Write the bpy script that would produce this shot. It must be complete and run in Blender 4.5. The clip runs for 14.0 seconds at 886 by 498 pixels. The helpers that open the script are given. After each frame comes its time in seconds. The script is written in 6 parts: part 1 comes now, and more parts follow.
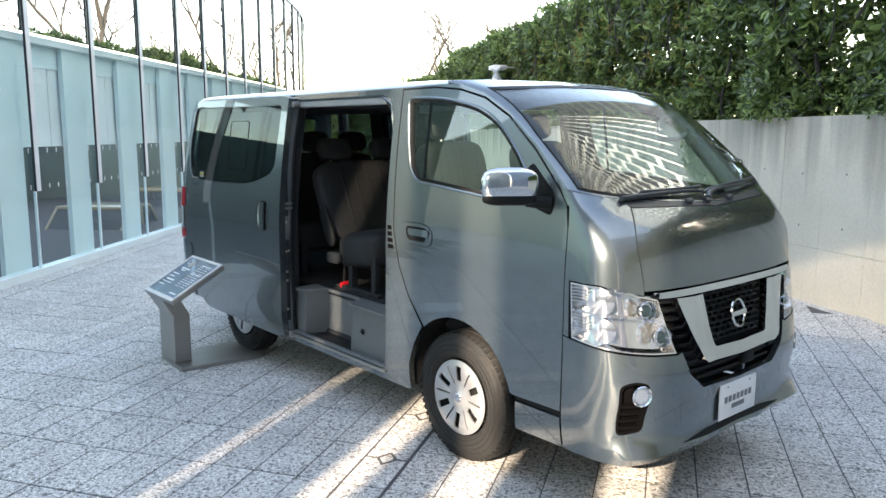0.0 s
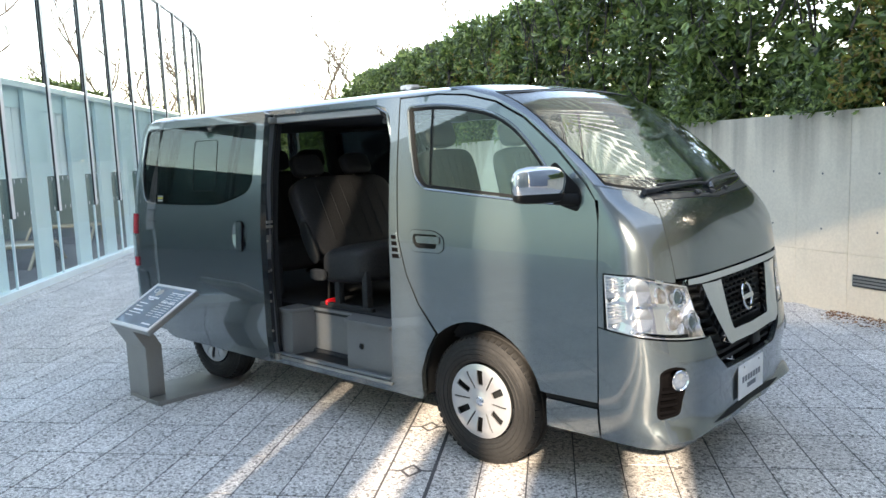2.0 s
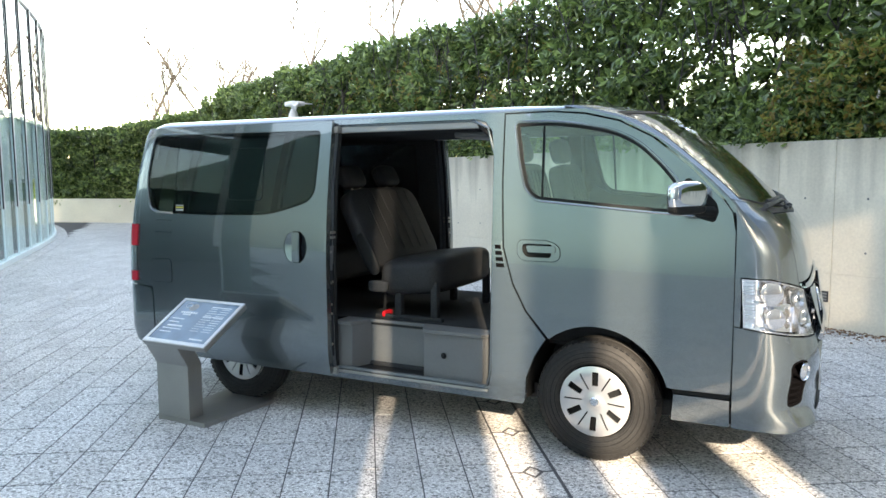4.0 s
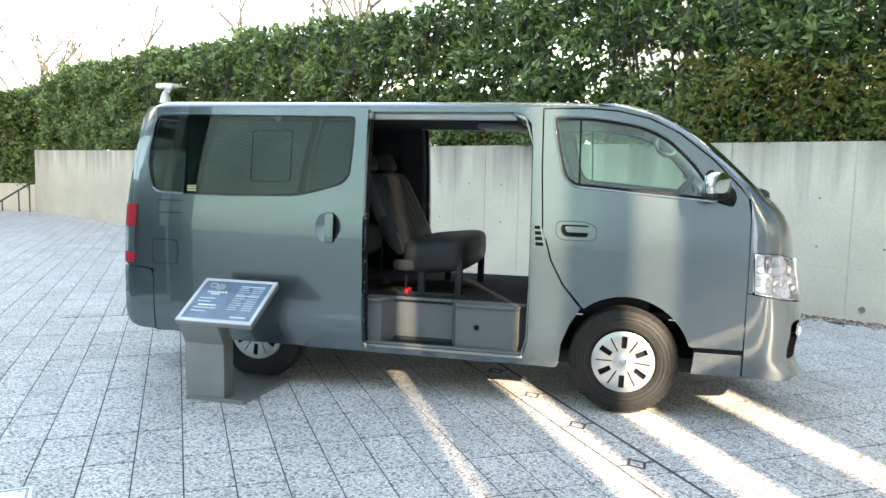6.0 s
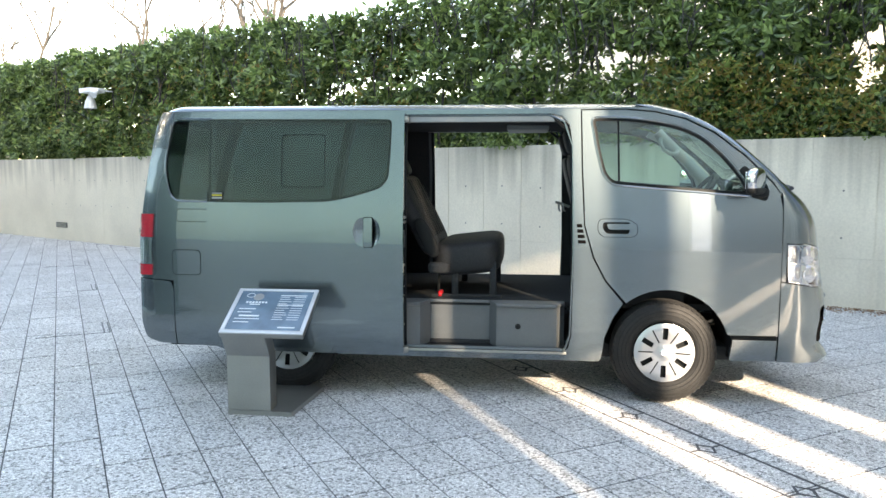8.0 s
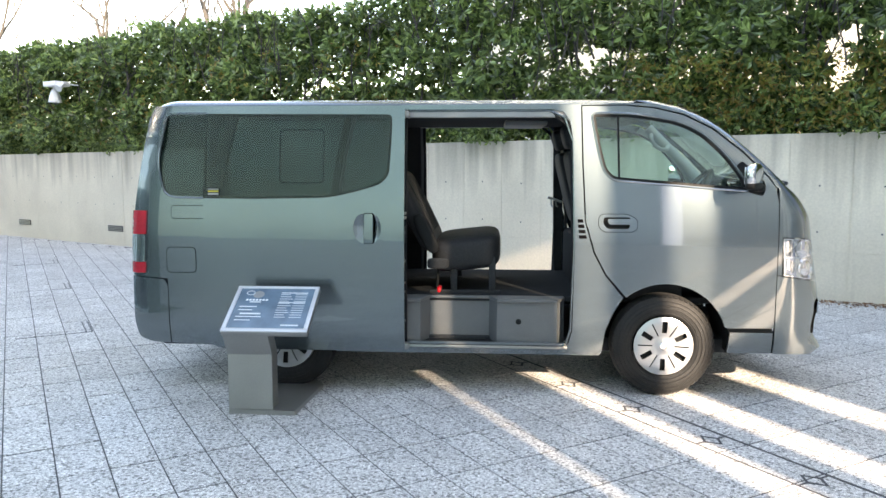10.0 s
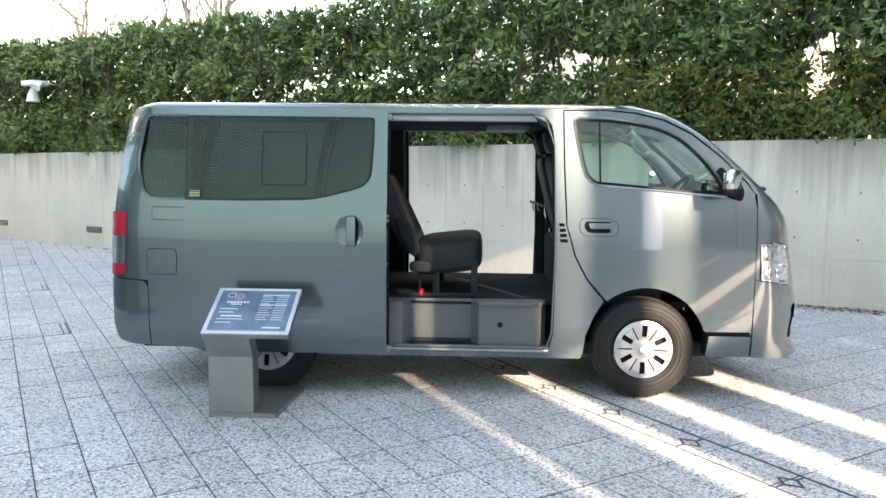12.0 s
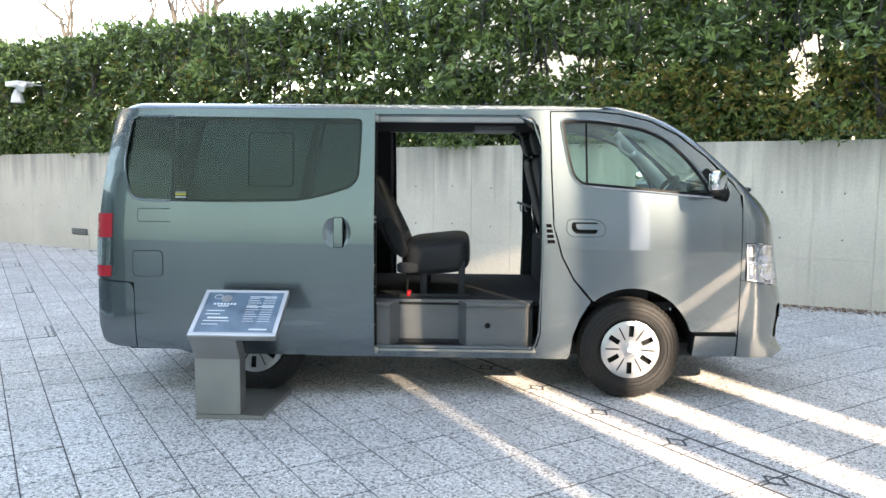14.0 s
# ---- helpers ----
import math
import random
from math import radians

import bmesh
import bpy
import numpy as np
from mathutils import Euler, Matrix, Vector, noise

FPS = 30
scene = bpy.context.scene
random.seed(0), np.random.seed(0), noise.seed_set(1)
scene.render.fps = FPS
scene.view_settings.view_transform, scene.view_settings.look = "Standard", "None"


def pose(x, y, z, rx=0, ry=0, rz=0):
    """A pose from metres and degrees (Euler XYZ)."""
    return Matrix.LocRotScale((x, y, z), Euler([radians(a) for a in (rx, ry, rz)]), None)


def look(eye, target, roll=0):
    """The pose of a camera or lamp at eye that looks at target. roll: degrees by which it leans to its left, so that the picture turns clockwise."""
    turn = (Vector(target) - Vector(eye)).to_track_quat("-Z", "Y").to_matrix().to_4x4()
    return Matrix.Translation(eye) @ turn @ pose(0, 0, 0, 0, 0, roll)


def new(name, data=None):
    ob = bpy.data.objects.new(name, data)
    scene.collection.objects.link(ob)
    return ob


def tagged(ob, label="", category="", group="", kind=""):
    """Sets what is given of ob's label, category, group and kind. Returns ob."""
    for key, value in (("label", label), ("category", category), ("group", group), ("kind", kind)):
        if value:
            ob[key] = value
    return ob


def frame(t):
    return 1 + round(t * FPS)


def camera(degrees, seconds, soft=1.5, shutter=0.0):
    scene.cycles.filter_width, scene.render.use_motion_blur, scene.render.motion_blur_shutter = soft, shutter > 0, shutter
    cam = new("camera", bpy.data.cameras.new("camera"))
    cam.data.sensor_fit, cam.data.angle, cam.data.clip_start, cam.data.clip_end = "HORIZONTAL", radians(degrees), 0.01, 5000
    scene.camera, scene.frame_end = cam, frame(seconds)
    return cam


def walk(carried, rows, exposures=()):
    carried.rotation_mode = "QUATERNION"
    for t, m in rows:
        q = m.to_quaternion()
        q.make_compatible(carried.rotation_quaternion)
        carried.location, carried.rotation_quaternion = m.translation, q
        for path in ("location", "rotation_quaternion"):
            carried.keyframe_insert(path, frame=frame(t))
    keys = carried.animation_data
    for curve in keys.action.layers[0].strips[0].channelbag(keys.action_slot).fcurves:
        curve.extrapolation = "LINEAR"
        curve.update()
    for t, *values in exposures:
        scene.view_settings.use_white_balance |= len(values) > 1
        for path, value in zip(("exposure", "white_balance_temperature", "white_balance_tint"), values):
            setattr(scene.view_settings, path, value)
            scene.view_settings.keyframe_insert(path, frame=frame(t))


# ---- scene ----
from mathutils.geometry import delaunay_2d_cdt

# ---------------------------------------------------------------- camera
cam = camera(60.7, 14.0)
METRES, EYE, TILT, LEAN, TURN = 4.94, 1.71, 0.0, 0.0, 49.6
ROWS = [
    (0.0, 0.0, 0.0, 0.0, 0.05, -8.84, -0.29),
    (0.5, 0.0025, -0.0018, -0.0001, -0.77, -8.69, 0.26),
    (1.0, -0.0134, -0.0064, -0.0046, -2.53, -8.5, 0.9),
    (1.5, -0.066, -0.0084, -0.0086, -4.56, -7.92, 1.66),
    (2.0, -0.1224, 0.006, -0.016, -8.22, -7.24, 2.08),
    (2.5, -0.1928, 0.0258, -0.0202, -11.92, -6.42, 2.12),
    (3.0, -0.2753, 0.0409, -0.019, -15.19, -5.95, 1.6),
    (5.5, -0.6706, 0.1052, -0.0269, -32.46, -6.28, -1.03),
    (6.0, -0.7274, 0.1273, -0.031, -35.57, -6.26, -1.22),
    (6.5, -0.7758, 0.1591, -0.0328, -38.13, -6.37, -0.99),
    (7.0, -0.8296, 0.1845, -0.032, -39.74, -6.3, -0.65),
    (7.5, -0.8579, 0.2159, -0.0341, -41.58, -6.01, -0.42),
    (8.0, -0.8746, 0.2423, -0.0338, -43.11, -5.98, -0.08),
    (10.5, -0.9114, 0.2813, -0.0339, -46.33, -6.34, -0.26),
    (11.0, -0.9123, 0.2806, -0.0339, -46.69, -6.29, -0.43),
    (11.5, -0.9123, 0.28, -0.034, -46.96, -6.15, -0.51),
    (12.0, -0.9122, 0.2798, -0.0337, -47.32, -6.06, -0.53),
    (12.5, -0.9123, 0.2789, -0.0334, -47.66, -5.99, -0.49),
    (13.0, -0.9122, 0.2785, -0.0337, -47.85, -5.94, -0.46),
    (13.5, -0.912, 0.2785, -0.0336, -48.03, -5.96, -0.45),
    (14.0, -0.9117, 0.2783, -0.0337, -48.2, -5.97, -0.48),
]
walk(cam, [(t, pose(5.377, -2.468, EYE, TILT, LEAN, TURN) @ pose(METRES * x, METRES * y, METRES * z, 90 + pitch, roll, yaw)) for t, x, y, z, yaw, pitch, roll in ROWS],
     exposures=[(0.0, 2.81, 8600, 14), (3.0, 2.78, 8600, 14), (5.5, 3.18, 9100, 10), (8.0, 3.06, 8900, 13), (11.0, 3.05, 8950, 16), (14.0, 3.04, 8950, 16)])

# ---------------------------------------------------------------- light
SUN_ELEV = 24.0
SUN_H = Vector((0.47, -0.883, 0.0)).normalized()
world = bpy.data.worlds.new("sky")
scene.world = world
world.use_nodes = True
wn = world.node_tree.nodes
wl = world.node_tree.links
sky = wn.new("ShaderNodeTexSky")
sky.sky_type = "NISHITA"
sky.sun_disc = False
sky.sun_elevation = radians(SUN_ELEV)
sky.sun_rotation = math.atan2(SUN_H.x, SUN_H.y)
sky.air_density, sky.dust_density, sky.ozone_density = 1.0, 0.8, 1.0
wn["Background"].inputs["Strength"].default_value = 0.15
wl.new(sky.outputs["Color"], wn["Background"].inputs["Color"])
sun_lamp = new("sun", bpy.data.lights.new("sun", "SUN"))
sun_lamp.data.energy, sun_lamp.data.angle, sun_lamp.data.color = 2.5, radians(0.55), (1.0, 0.925, 0.855)
sun_dir = SUN_H * math.cos(radians(SUN_ELEV)) + Vector((0, 0, math.sin(radians(SUN_ELEV))))
sun_lamp.matrix_world = look(sun_dir * 60, (0, 0, 0))

# ---------------------------------------------------------------- materials
MATS = {}


def material(name, color, rough=0.6, metal=0.0, coat=0.0, grain=0.0, grain_scale=30.0, stain=0.0, stain_scale=1.2, bump=0.0, bump_scale=60.0,
             vary=0.0, island=False, spec=0.5, alt=None):
    """A procedural surface: base colour with stains (large), grain (small), bump and, for pieces, a shade of their own."""
    if name in MATS:
        return MATS[name]
    m = bpy.data.materials.new(name)
    m.use_nodes = True
    n, l = m.node_tree.nodes, m.node_tree.links
    b = n["Principled BSDF"]
    b.inputs["Roughness"].default_value = rough
    b.inputs["Metallic"].default_value = metal
    b.inputs["Coat Weight"].default_value = coat
    b.inputs["Coat Roughness"].default_value = 0.03
    b.inputs["Specular IOR Level"].default_value = spec
    co = n.new("ShaderNodeNewGeometry")
    last = n.new("ShaderNodeRGB")
    last.outputs[0].default_value = (*color, 1)
    out = last.outputs[0]

    def mixed(fac, amount, low, high, kind="MULTIPLY"):
        nonlocal out
        ramp = n.new("ShaderNodeMapRange")
        ramp.inputs["From Min"].default_value, ramp.inputs["From Max"].default_value = 0.3, 0.7
        ramp.inputs["To Min"].default_value, ramp.inputs["To Max"].default_value = low, high
        l.new(fac, ramp.inputs["Value"])
        mix = n.new("ShaderNodeMix")
        mix.data_type, mix.blend_type = "RGBA", kind
        mix.inputs["Factor"].default_value = amount
        l.new(out, mix.inputs["A"])
        l.new(ramp.outputs[0], mix.inputs["B"])
        out = mix.outputs["Result"]

    if alt is not None:
        src = n.new("ShaderNodeNewGeometry") if island else n.new("ShaderNodeObjectInfo")
        mix = n.new("ShaderNodeMix")
        mix.data_type = "RGBA"
        mix.inputs["B"].default_value = (*alt, 1)
        l.new(src.outputs["Random Per Island" if island else "Random"], mix.inputs["Factor"])
        l.new(out, mix.inputs["A"])
        out = mix.outputs["Result"]
    if stain:
        t = n.new("ShaderNodeTexNoise")
        t.inputs["Scale"].default_value, t.inputs["Detail"].default_value = stain_scale, 5.0
        l.new(co.outputs["Position"], t.inputs["Vector"])
        mixed(t.outputs[0], 1.0, 1.0 - stain, 1.0 + stain * 0.4)
    if grain:
        t = n.new("ShaderNodeTexNoise")
        t.inputs["Scale"].default_value, t.inputs["Detail"].default_value = grain_scale, 3.0
        l.new(co.outputs["Position"], t.inputs["Vector"])
        mixed(t.outputs[0], 1.0, 1.0 - grain, 1.0 + grain)
    if vary:
        src = n.new("ShaderNodeNewGeometry") if island else n.new("ShaderNodeObjectInfo")
        ramp = n.new("ShaderNodeMapRange")
        ramp.inputs["To Min"].default_value, ramp.inputs["To Max"].default_value = 1 - vary, 1 + vary
        l.new(src.outputs["Random Per Island" if island else "Random"], ramp.inputs["Value"])
        mix = n.new("ShaderNodeMix")
        mix.data_type, mix.blend_type = "RGBA", "MULTIPLY"
        mix.inputs["Factor"].default_value = 1.0
        l.new(out, mix.inputs["A"])
        l.new(ramp.outputs[0], mix.inputs["B"])
        out = mix.outputs["Result"]
    l.new(out, b.inputs["Base Color"])
    if bump:
        t = n.new("ShaderNodeTexNoise")
        t.inputs["Scale"].default_value, t.inputs["Detail"].default_value = bump_scale, 4.0
        l.new(co.outputs["Position"], t.inputs["Vector"])
        bp = n.new("ShaderNodeBump")
        bp.inputs["Strength"].default_value, bp.inputs["Distance"].default_value = bump, 0.01
        l.new(t.outputs[0], bp.inputs["Height"])
        l.new(bp.outputs[0], b.inputs["Normal"])
    MATS[name] = m
    return m


def glass(name, tint, gloss=1.0, rough=0.0, base=0.035):
    """A thin pane: tinted see-through with a Fresnel reflection."""
    m = bpy.data.materials.new(name)
    m.use_nodes = True
    n, l = m.node_tree.nodes, m.node_tree.links
    n.remove(n["Principled BSDF"])
    tr = n.new("ShaderNodeBsdfTransparent")
    tr.inputs[0].default_value = (*tint, 1)
    gl = n.new("ShaderNodeBsdfGlossy")
    gl.inputs["Roughness"].default_value = rough
    fr = n.new("ShaderNodeLayerWeight")
    fr.inputs["Blend"].default_value = 0.5
    pw = n.new("ShaderNodeMath")
    pw.operation = "POWER"
    pw.inputs[1].default_value = 4.0
    l.new(fr.outputs["Facing"], pw.inputs[0])
    mul = n.new("ShaderNodeMath")
    mul.operation = "MULTIPLY_ADD"
    mul.use_clamp = True
    mul.inputs[1].default_value = 0.85 * gloss
    mul.inputs[2].default_value = base * gloss
    l.new(pw.outputs[0], mul.inputs[0])
    mix = n.new("ShaderNodeMixShader")
    l.new(mul.outputs[0], mix.inputs[0])
    l.new(tr.outputs[0], mix.inputs[1])
    l.new(gl.outputs[0], mix.inputs[2])
    l.new(mix.outputs[0], n["Material Output"].inputs[0])
    MATS[name] = m
    return m


def granite(name, island):
    m = material(name, (0.63, 0.625, 0.615), rough=0.6, grain=0.34, grain_scale=55, stain=0.14, stain_scale=2.0, bump=0.08, bump_scale=90, vary=0.08, island=island)
    n, l = m.node_tree.nodes, m.node_tree.links
    b = n["Principled BSDF"]
    src = b.inputs["Base Color"].links[0].from_socket
    t = n.new("ShaderNodeTexNoise")
    t.inputs["Scale"].default_value, t.inputs["Detail"].default_value = 150.0, 4.0
    co = n.new("ShaderNodeNewGeometry")
    l.new(co.outputs["Position"], t.inputs["Vector"])
    r = n.new("ShaderNodeMapRange")
    r.inputs["From Min"].default_value, r.inputs["From Max"].default_value = 0.34, 0.60
    r.inputs["To Min"].default_value, r.inputs["To Max"].default_value = 0.40, 1.16
    l.new(t.outputs[0], r.inputs["Value"])
    mix = n.new("ShaderNodeMix")
    mix.data_type, mix.blend_type = "RGBA", "MULTIPLY"
    mix.inputs["Factor"].default_value = 1.0
    l.new(src, mix.inputs["A"])
    l.new(r.outputs[0], mix.inputs["B"])
    cell = n.new("ShaderNodeTexVoronoi")
    cell.inputs["Scale"].default_value = 78.0
    l.new(co.outputs["Position"], cell.inputs["Vector"])
    pick = n.new("ShaderNodeSeparateColor")
    l.new(cell.outputs["Color"], pick.inputs[0])
    ramp = n.new("ShaderNodeValToRGB")
    ramp.color_ramp.interpolation = "CONSTANT"
    for place, value in ((0.0, 0.36), (0.14, 0.70), (0.30, 1.0), (0.72, 1.16)):
        e = ramp.color_ramp.elements[0] if place == 0.0 else ramp.color_ramp.elements.new(place)
        e.color = (value, value, value, 1)
    ramp.color_ramp.elements.remove(ramp.color_ramp.elements[-1])
    l.new(pick.outputs[0], ramp.inputs[0])
    speck = n.new("ShaderNodeMix")
    speck.data_type, speck.blend_type = "RGBA", "MULTIPLY"
    speck.inputs["Factor"].default_value = 1.0
    l.new(mix.outputs["Result"], speck.inputs["A"])
    l.new(ramp.outputs[0], speck.inputs["B"])
    l.new(speck.outputs["Result"], b.inputs["Base Color"])
    return m


def concrete(name):
    """Board-marked concrete with rain streaks that run down from the coping."""
    m = material(name, (0.72, 0.665, 0.55), rough=0.85, grain=0.06, grain_scale=40, stain=0.14, stain_scale=0.9, bump=0.12, bump_scale=70)
    n, l = m.node_tree.nodes, m.node_tree.links
    b = n["Principled BSDF"]
    src = b.inputs["Base Color"].links[0].from_socket
    co = n.new("ShaderNodeNewGeometry")
    mp = n.new("ShaderNodeMapping")
    mp.inputs["Scale"].default_value = (3.2, 3.2, 0.16)
    l.new(co.outputs["Position"], mp.inputs["Vector"])
    t = n.new("ShaderNodeTexNoise")
    t.inputs["Scale"].default_value, t.inputs["Detail"].default_value = 1.6, 6.0
    l.new(mp.outputs[0], t.inputs["Vector"])
    sep = n.new("ShaderNodeSeparateXYZ")
    l.new(co.outputs["Position"], sep.inputs[0])
    h = n.new("ShaderNodeMapRange")
    h.inputs["From Min"].default_value, h.inputs["From Max"].default_value = 0.9, 1.95
    h.inputs["To Min"].default_value, h.inputs["To Max"].default_value = -0.06, 0.38
    l.new(sep.outputs["Z"], h.inputs["Value"])
    add = n.new("ShaderNodeMath")
    add.operation = "ADD"
    l.new(t.outputs[0], add.inputs[0])
    l.new(h.outputs[0], add.inputs[1])
    r = n.new("ShaderNodeMapRange")
    r.inputs["From Min"].default_value, r.inputs["From Max"].default_value = 0.60, 0.98
    r.inputs["To Min"].default_value, r.inputs["To Max"].default_value = 1.0, 0.50
    l.new(add.outputs[0], r.inputs["Value"])
    mix = n.new("ShaderNodeMix")
    mix.data_type, mix.blend_type = "RGBA", "MULTIPLY"
    mix.inputs["Factor"].default_value = 1.0
    l.new(src, mix.inputs["A"])
    l.new(r.outputs[0], mix.inputs["B"])
    l.new(mix.outputs["Result"], b.inputs["Base Color"])
    return m


PAINT = material("grey_metallic_paint", (0.137, 0.172, 0.189), rough=0.26, metal=0.84, coat=1.0, grain=0.06, grain_scale=900, stain=0.04, stain_scale=2.0)
PAINT.node_tree.nodes["Principled BSDF"].inputs["Coat IOR"].default_value = 1.75
PLASTIC = material("black_plastic", (0.014, 0.0155, 0.0165), rough=0.45, grain=0.15, grain_scale=300, bump=0.05, bump_scale=500, spec=0.10)
TRIM = material("grey_plastic", (0.125, 0.135, 0.14), rough=0.55, grain=0.1, grain_scale=200, stain=0.12, stain_scale=4, bump=0.08, bump_scale=400)
GREYTRIM = material("light_grey_trim", (0.36, 0.38, 0.38), rough=0.6, grain=0.08, grain_scale=200, stain=0.1, stain_scale=4, bump=0.06, bump_scale=400)
PALETRIM = material("pale_grey_lining", (0.60, 0.62, 0.60), rough=0.65, grain=0.05, grain_scale=200, stain=0.06, stain_scale=4)
COWL = material("satin_black_plastic", (0.040, 0.044, 0.052), rough=0.34, grain=0.12, grain_scale=300, bump=0.04, bump_scale=500)
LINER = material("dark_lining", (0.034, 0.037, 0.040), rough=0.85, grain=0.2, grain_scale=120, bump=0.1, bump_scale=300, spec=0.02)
CHROME = material("chrome", (0.74, 0.75, 0.77), rough=0.05, metal=1.0, stain=0.04, stain_scale=8)
SILVER = material("silver_wheel_paint", (0.50, 0.51, 0.52), rough=0.32, metal=0.65, coat=0.5, stain=0.06, stain_scale=8)
RUBBER = material("tyre_rubber", (0.0205, 0.0208, 0.021), rough=0.62, grain=0.25, grain_scale=60, stain=0.25, stain_scale=6, bump=0.15, bump_scale=150, spec=0.25)
SEAT = material("black_seat_fabric", (0.025, 0.027, 0.0295), rough=0.55, grain=0.35, grain_scale=150, bump=0.25, bump_scale=250, spec=0.18)
# near-black colour that puts the shade of slots and recesses into the surface
GAPSHADE = material("painted_gap_shade", (0.003, 0.003, 0.0035), rough=0.9, spec=0.02)
INNERPAINT = material("flat_inner_paint", (0.105, 0.122, 0.135), rough=0.35, coat=0.3, grain=0.05, grain_scale=300)
RED_LENS = material("red_lamp_lens", (0.60, 0.025, 0.045), rough=0.12, coat=1.0, grain=0.15, grain_scale=150)
CLEAR = glass("clear_lens", (0.98, 0.985, 0.99), 1.0)
SCREEN = glass("windscreen_glass", (0.90, 0.945, 0.92), 1.5)
DOORGLASS = glass("green_side_glass", (0.84, 0.94, 0.89), 0.9, base=0.10)
DARKGLASS = glass("privacy_glass", (0.46, 0.53, 0.52), 0.5, base=0.085)
RED = material("red_plastic", (0.6, 0.01, 0.02), rough=0.4, grain=0.05)
AMBER = material("amber_lens", (0.75, 0.26, 0.05), rough=0.2, grain=0.05)
YELLOW = material("yellow_print", (0.62, 0.52, 0.06), rough=0.4, grain=0.05)
LAMPSILVER = material("lamp_reflector", (0.88, 0.89, 0.90), rough=0.09, metal=0.95, stain=0.05, stain_scale=20)
PLATE = material("white_plate", (0.80, 0.81, 0.82), rough=0.4, grain=0.03)
INK = material("grey_print", (0.16, 0.17, 0.19), rough=0.5, grain=0.03)
STEEL = material("brushed_steel", (0.36, 0.355, 0.335), rough=0.42, metal=0.85, grain=0.06, grain_scale=140, stain=0.12, stain_scale=3)
LIGHTSTEEL = material("satin_aluminium", (0.70, 0.71, 0.71), rough=0.4, metal=0.6, grain=0.05, grain_scale=140, stain=0.08, stain_scale=3)
BLUEPRINT = material("blue_printed_board", (0.115, 0.19, 0.26), rough=0.22, coat=0.8, grain=0.1, grain_scale=12, stain=0.3, stain_scale=9)
WHITEPRINT = material("white_print", (0.75, 0.79, 0.82), rough=0.4, grain=0.03)
GRANITE = granite("grey_granite", False)
GRANITE_FAR = granite("grey_granite_joined", True)
JOINT = material("dark_joint", (0.075, 0.075, 0.08), rough=0.9, grain=0.3, grain_scale=60)
CONCRETE = concrete("cast_concrete")
def leafy(m, tint, share=0.32):
    """Lets light through the leaf."""
    n, l = m.node_tree.nodes, m.node_tree.links
    b = n["Principled BSDF"]
    tr = n.new("ShaderNodeBsdfTranslucent")
    tr.inputs[0].default_value = (*tint, 1)
    mix = n.new("ShaderNodeMixShader")
    mix.inputs[0].default_value = share
    l.new(b.outputs[0], mix.inputs[1])
    l.new(tr.outputs[0], mix.inputs[2])
    l.new(mix.outputs[0], n["Material Output"].inputs[0])
    return m


LEAF = leafy(material("hedge_leaf", (0.068, 0.142, 0.064), rough=0.26, vary=0.85, island=True, alt=(0.18, 0.25, 0.07), spec=0.7), (0.21, 0.30, 0.085))
DRYLEAF = leafy(material("yellowed_leaf", (0.24, 0.16, 0.025), rough=0.5, vary=0.5, island=True, alt=(0.17, 0.20, 0.035)), (0.34, 0.25, 0.05))
LITTER = material("dry_fallen_leaf", (0.20, 0.085, 0.05), rough=0.7, vary=0.5, island=True, alt=(0.26, 0.15, 0.07))
# pane of the unseen sun screen, added for a bright reflected band
FROSTED = leafy(material("frosted_pane", (0.78, 0.83, 0.92), rough=0.5, stain=0.06, stain_scale=1.5, grain=0.03), (0.74, 0.82, 0.95), 0.85)
BARK = material("grey_bark", (0.06, 0.055, 0.048), rough=0.9, grain=0.4, grain_scale=40, bump=0.5, bump_scale=60)
SOIL = material("dark_soil", (0.045, 0.035, 0.025), rough=0.95, grain=0.4, grain_scale=30, bump=0.5, bump_scale=30)
PALE = material("pale_aluminium", (0.80, 0.90, 0.905), rough=0.4, metal=0.05, stain=0.06, stain_scale=2, grain=0.03)
WHITEMETAL = material("white_painted_metal", (0.78, 0.79, 0.79), rough=0.4, stain=0.06, stain_scale=4, grain=0.03)
DARKMETAL = material("dark_metal", (0.05, 0.055, 0.06), rough=0.4, metal=0.5, grain=0.1)
BLIND = material("white_blind", (0.92, 0.925, 0.92), rough=0.8, grain=0.04, grain_scale=80, stain=0.05)
FACADE_GLASS = glass("facade_glass", (0.94, 0.99, 0.99), 0.55, base=0.05)
UPPER_GLASS = glass("upper_facade_glass", (0.22, 0.25, 0.26), 1.6, base=0.40)
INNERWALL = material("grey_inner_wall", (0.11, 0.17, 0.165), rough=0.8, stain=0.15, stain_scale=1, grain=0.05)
TOWERWALL = material("pale_tower_wall", (0.56, 0.66, 0.72), rough=0.7, stain=0.1, stain_scale=0.1, grain=0.05, grain_scale=2)
# SCREENWALL to EASTCLAD: colours of unseen walls, chosen for the van's reflections
SCREENWALL = material("dark_clad_wall", (0.28, 0.315, 0.34), rough=0.28, metal=0.4, stain=0.25, stain_scale=0.3, grain=0.05, grain_scale=3)
TEALCLAD = material("teal_reflection_clad", (0.48, 0.63, 0.58), rough=0.3, metal=0.2, stain=0.25, stain_scale=0.25, grain=0.05, grain_scale=3)
DARKCLAD = material("dark_green_cladding", (0.085, 0.15, 0.13), rough=0.4, stain=0.2, stain_scale=0.2, grain=0.05, grain_scale=3)
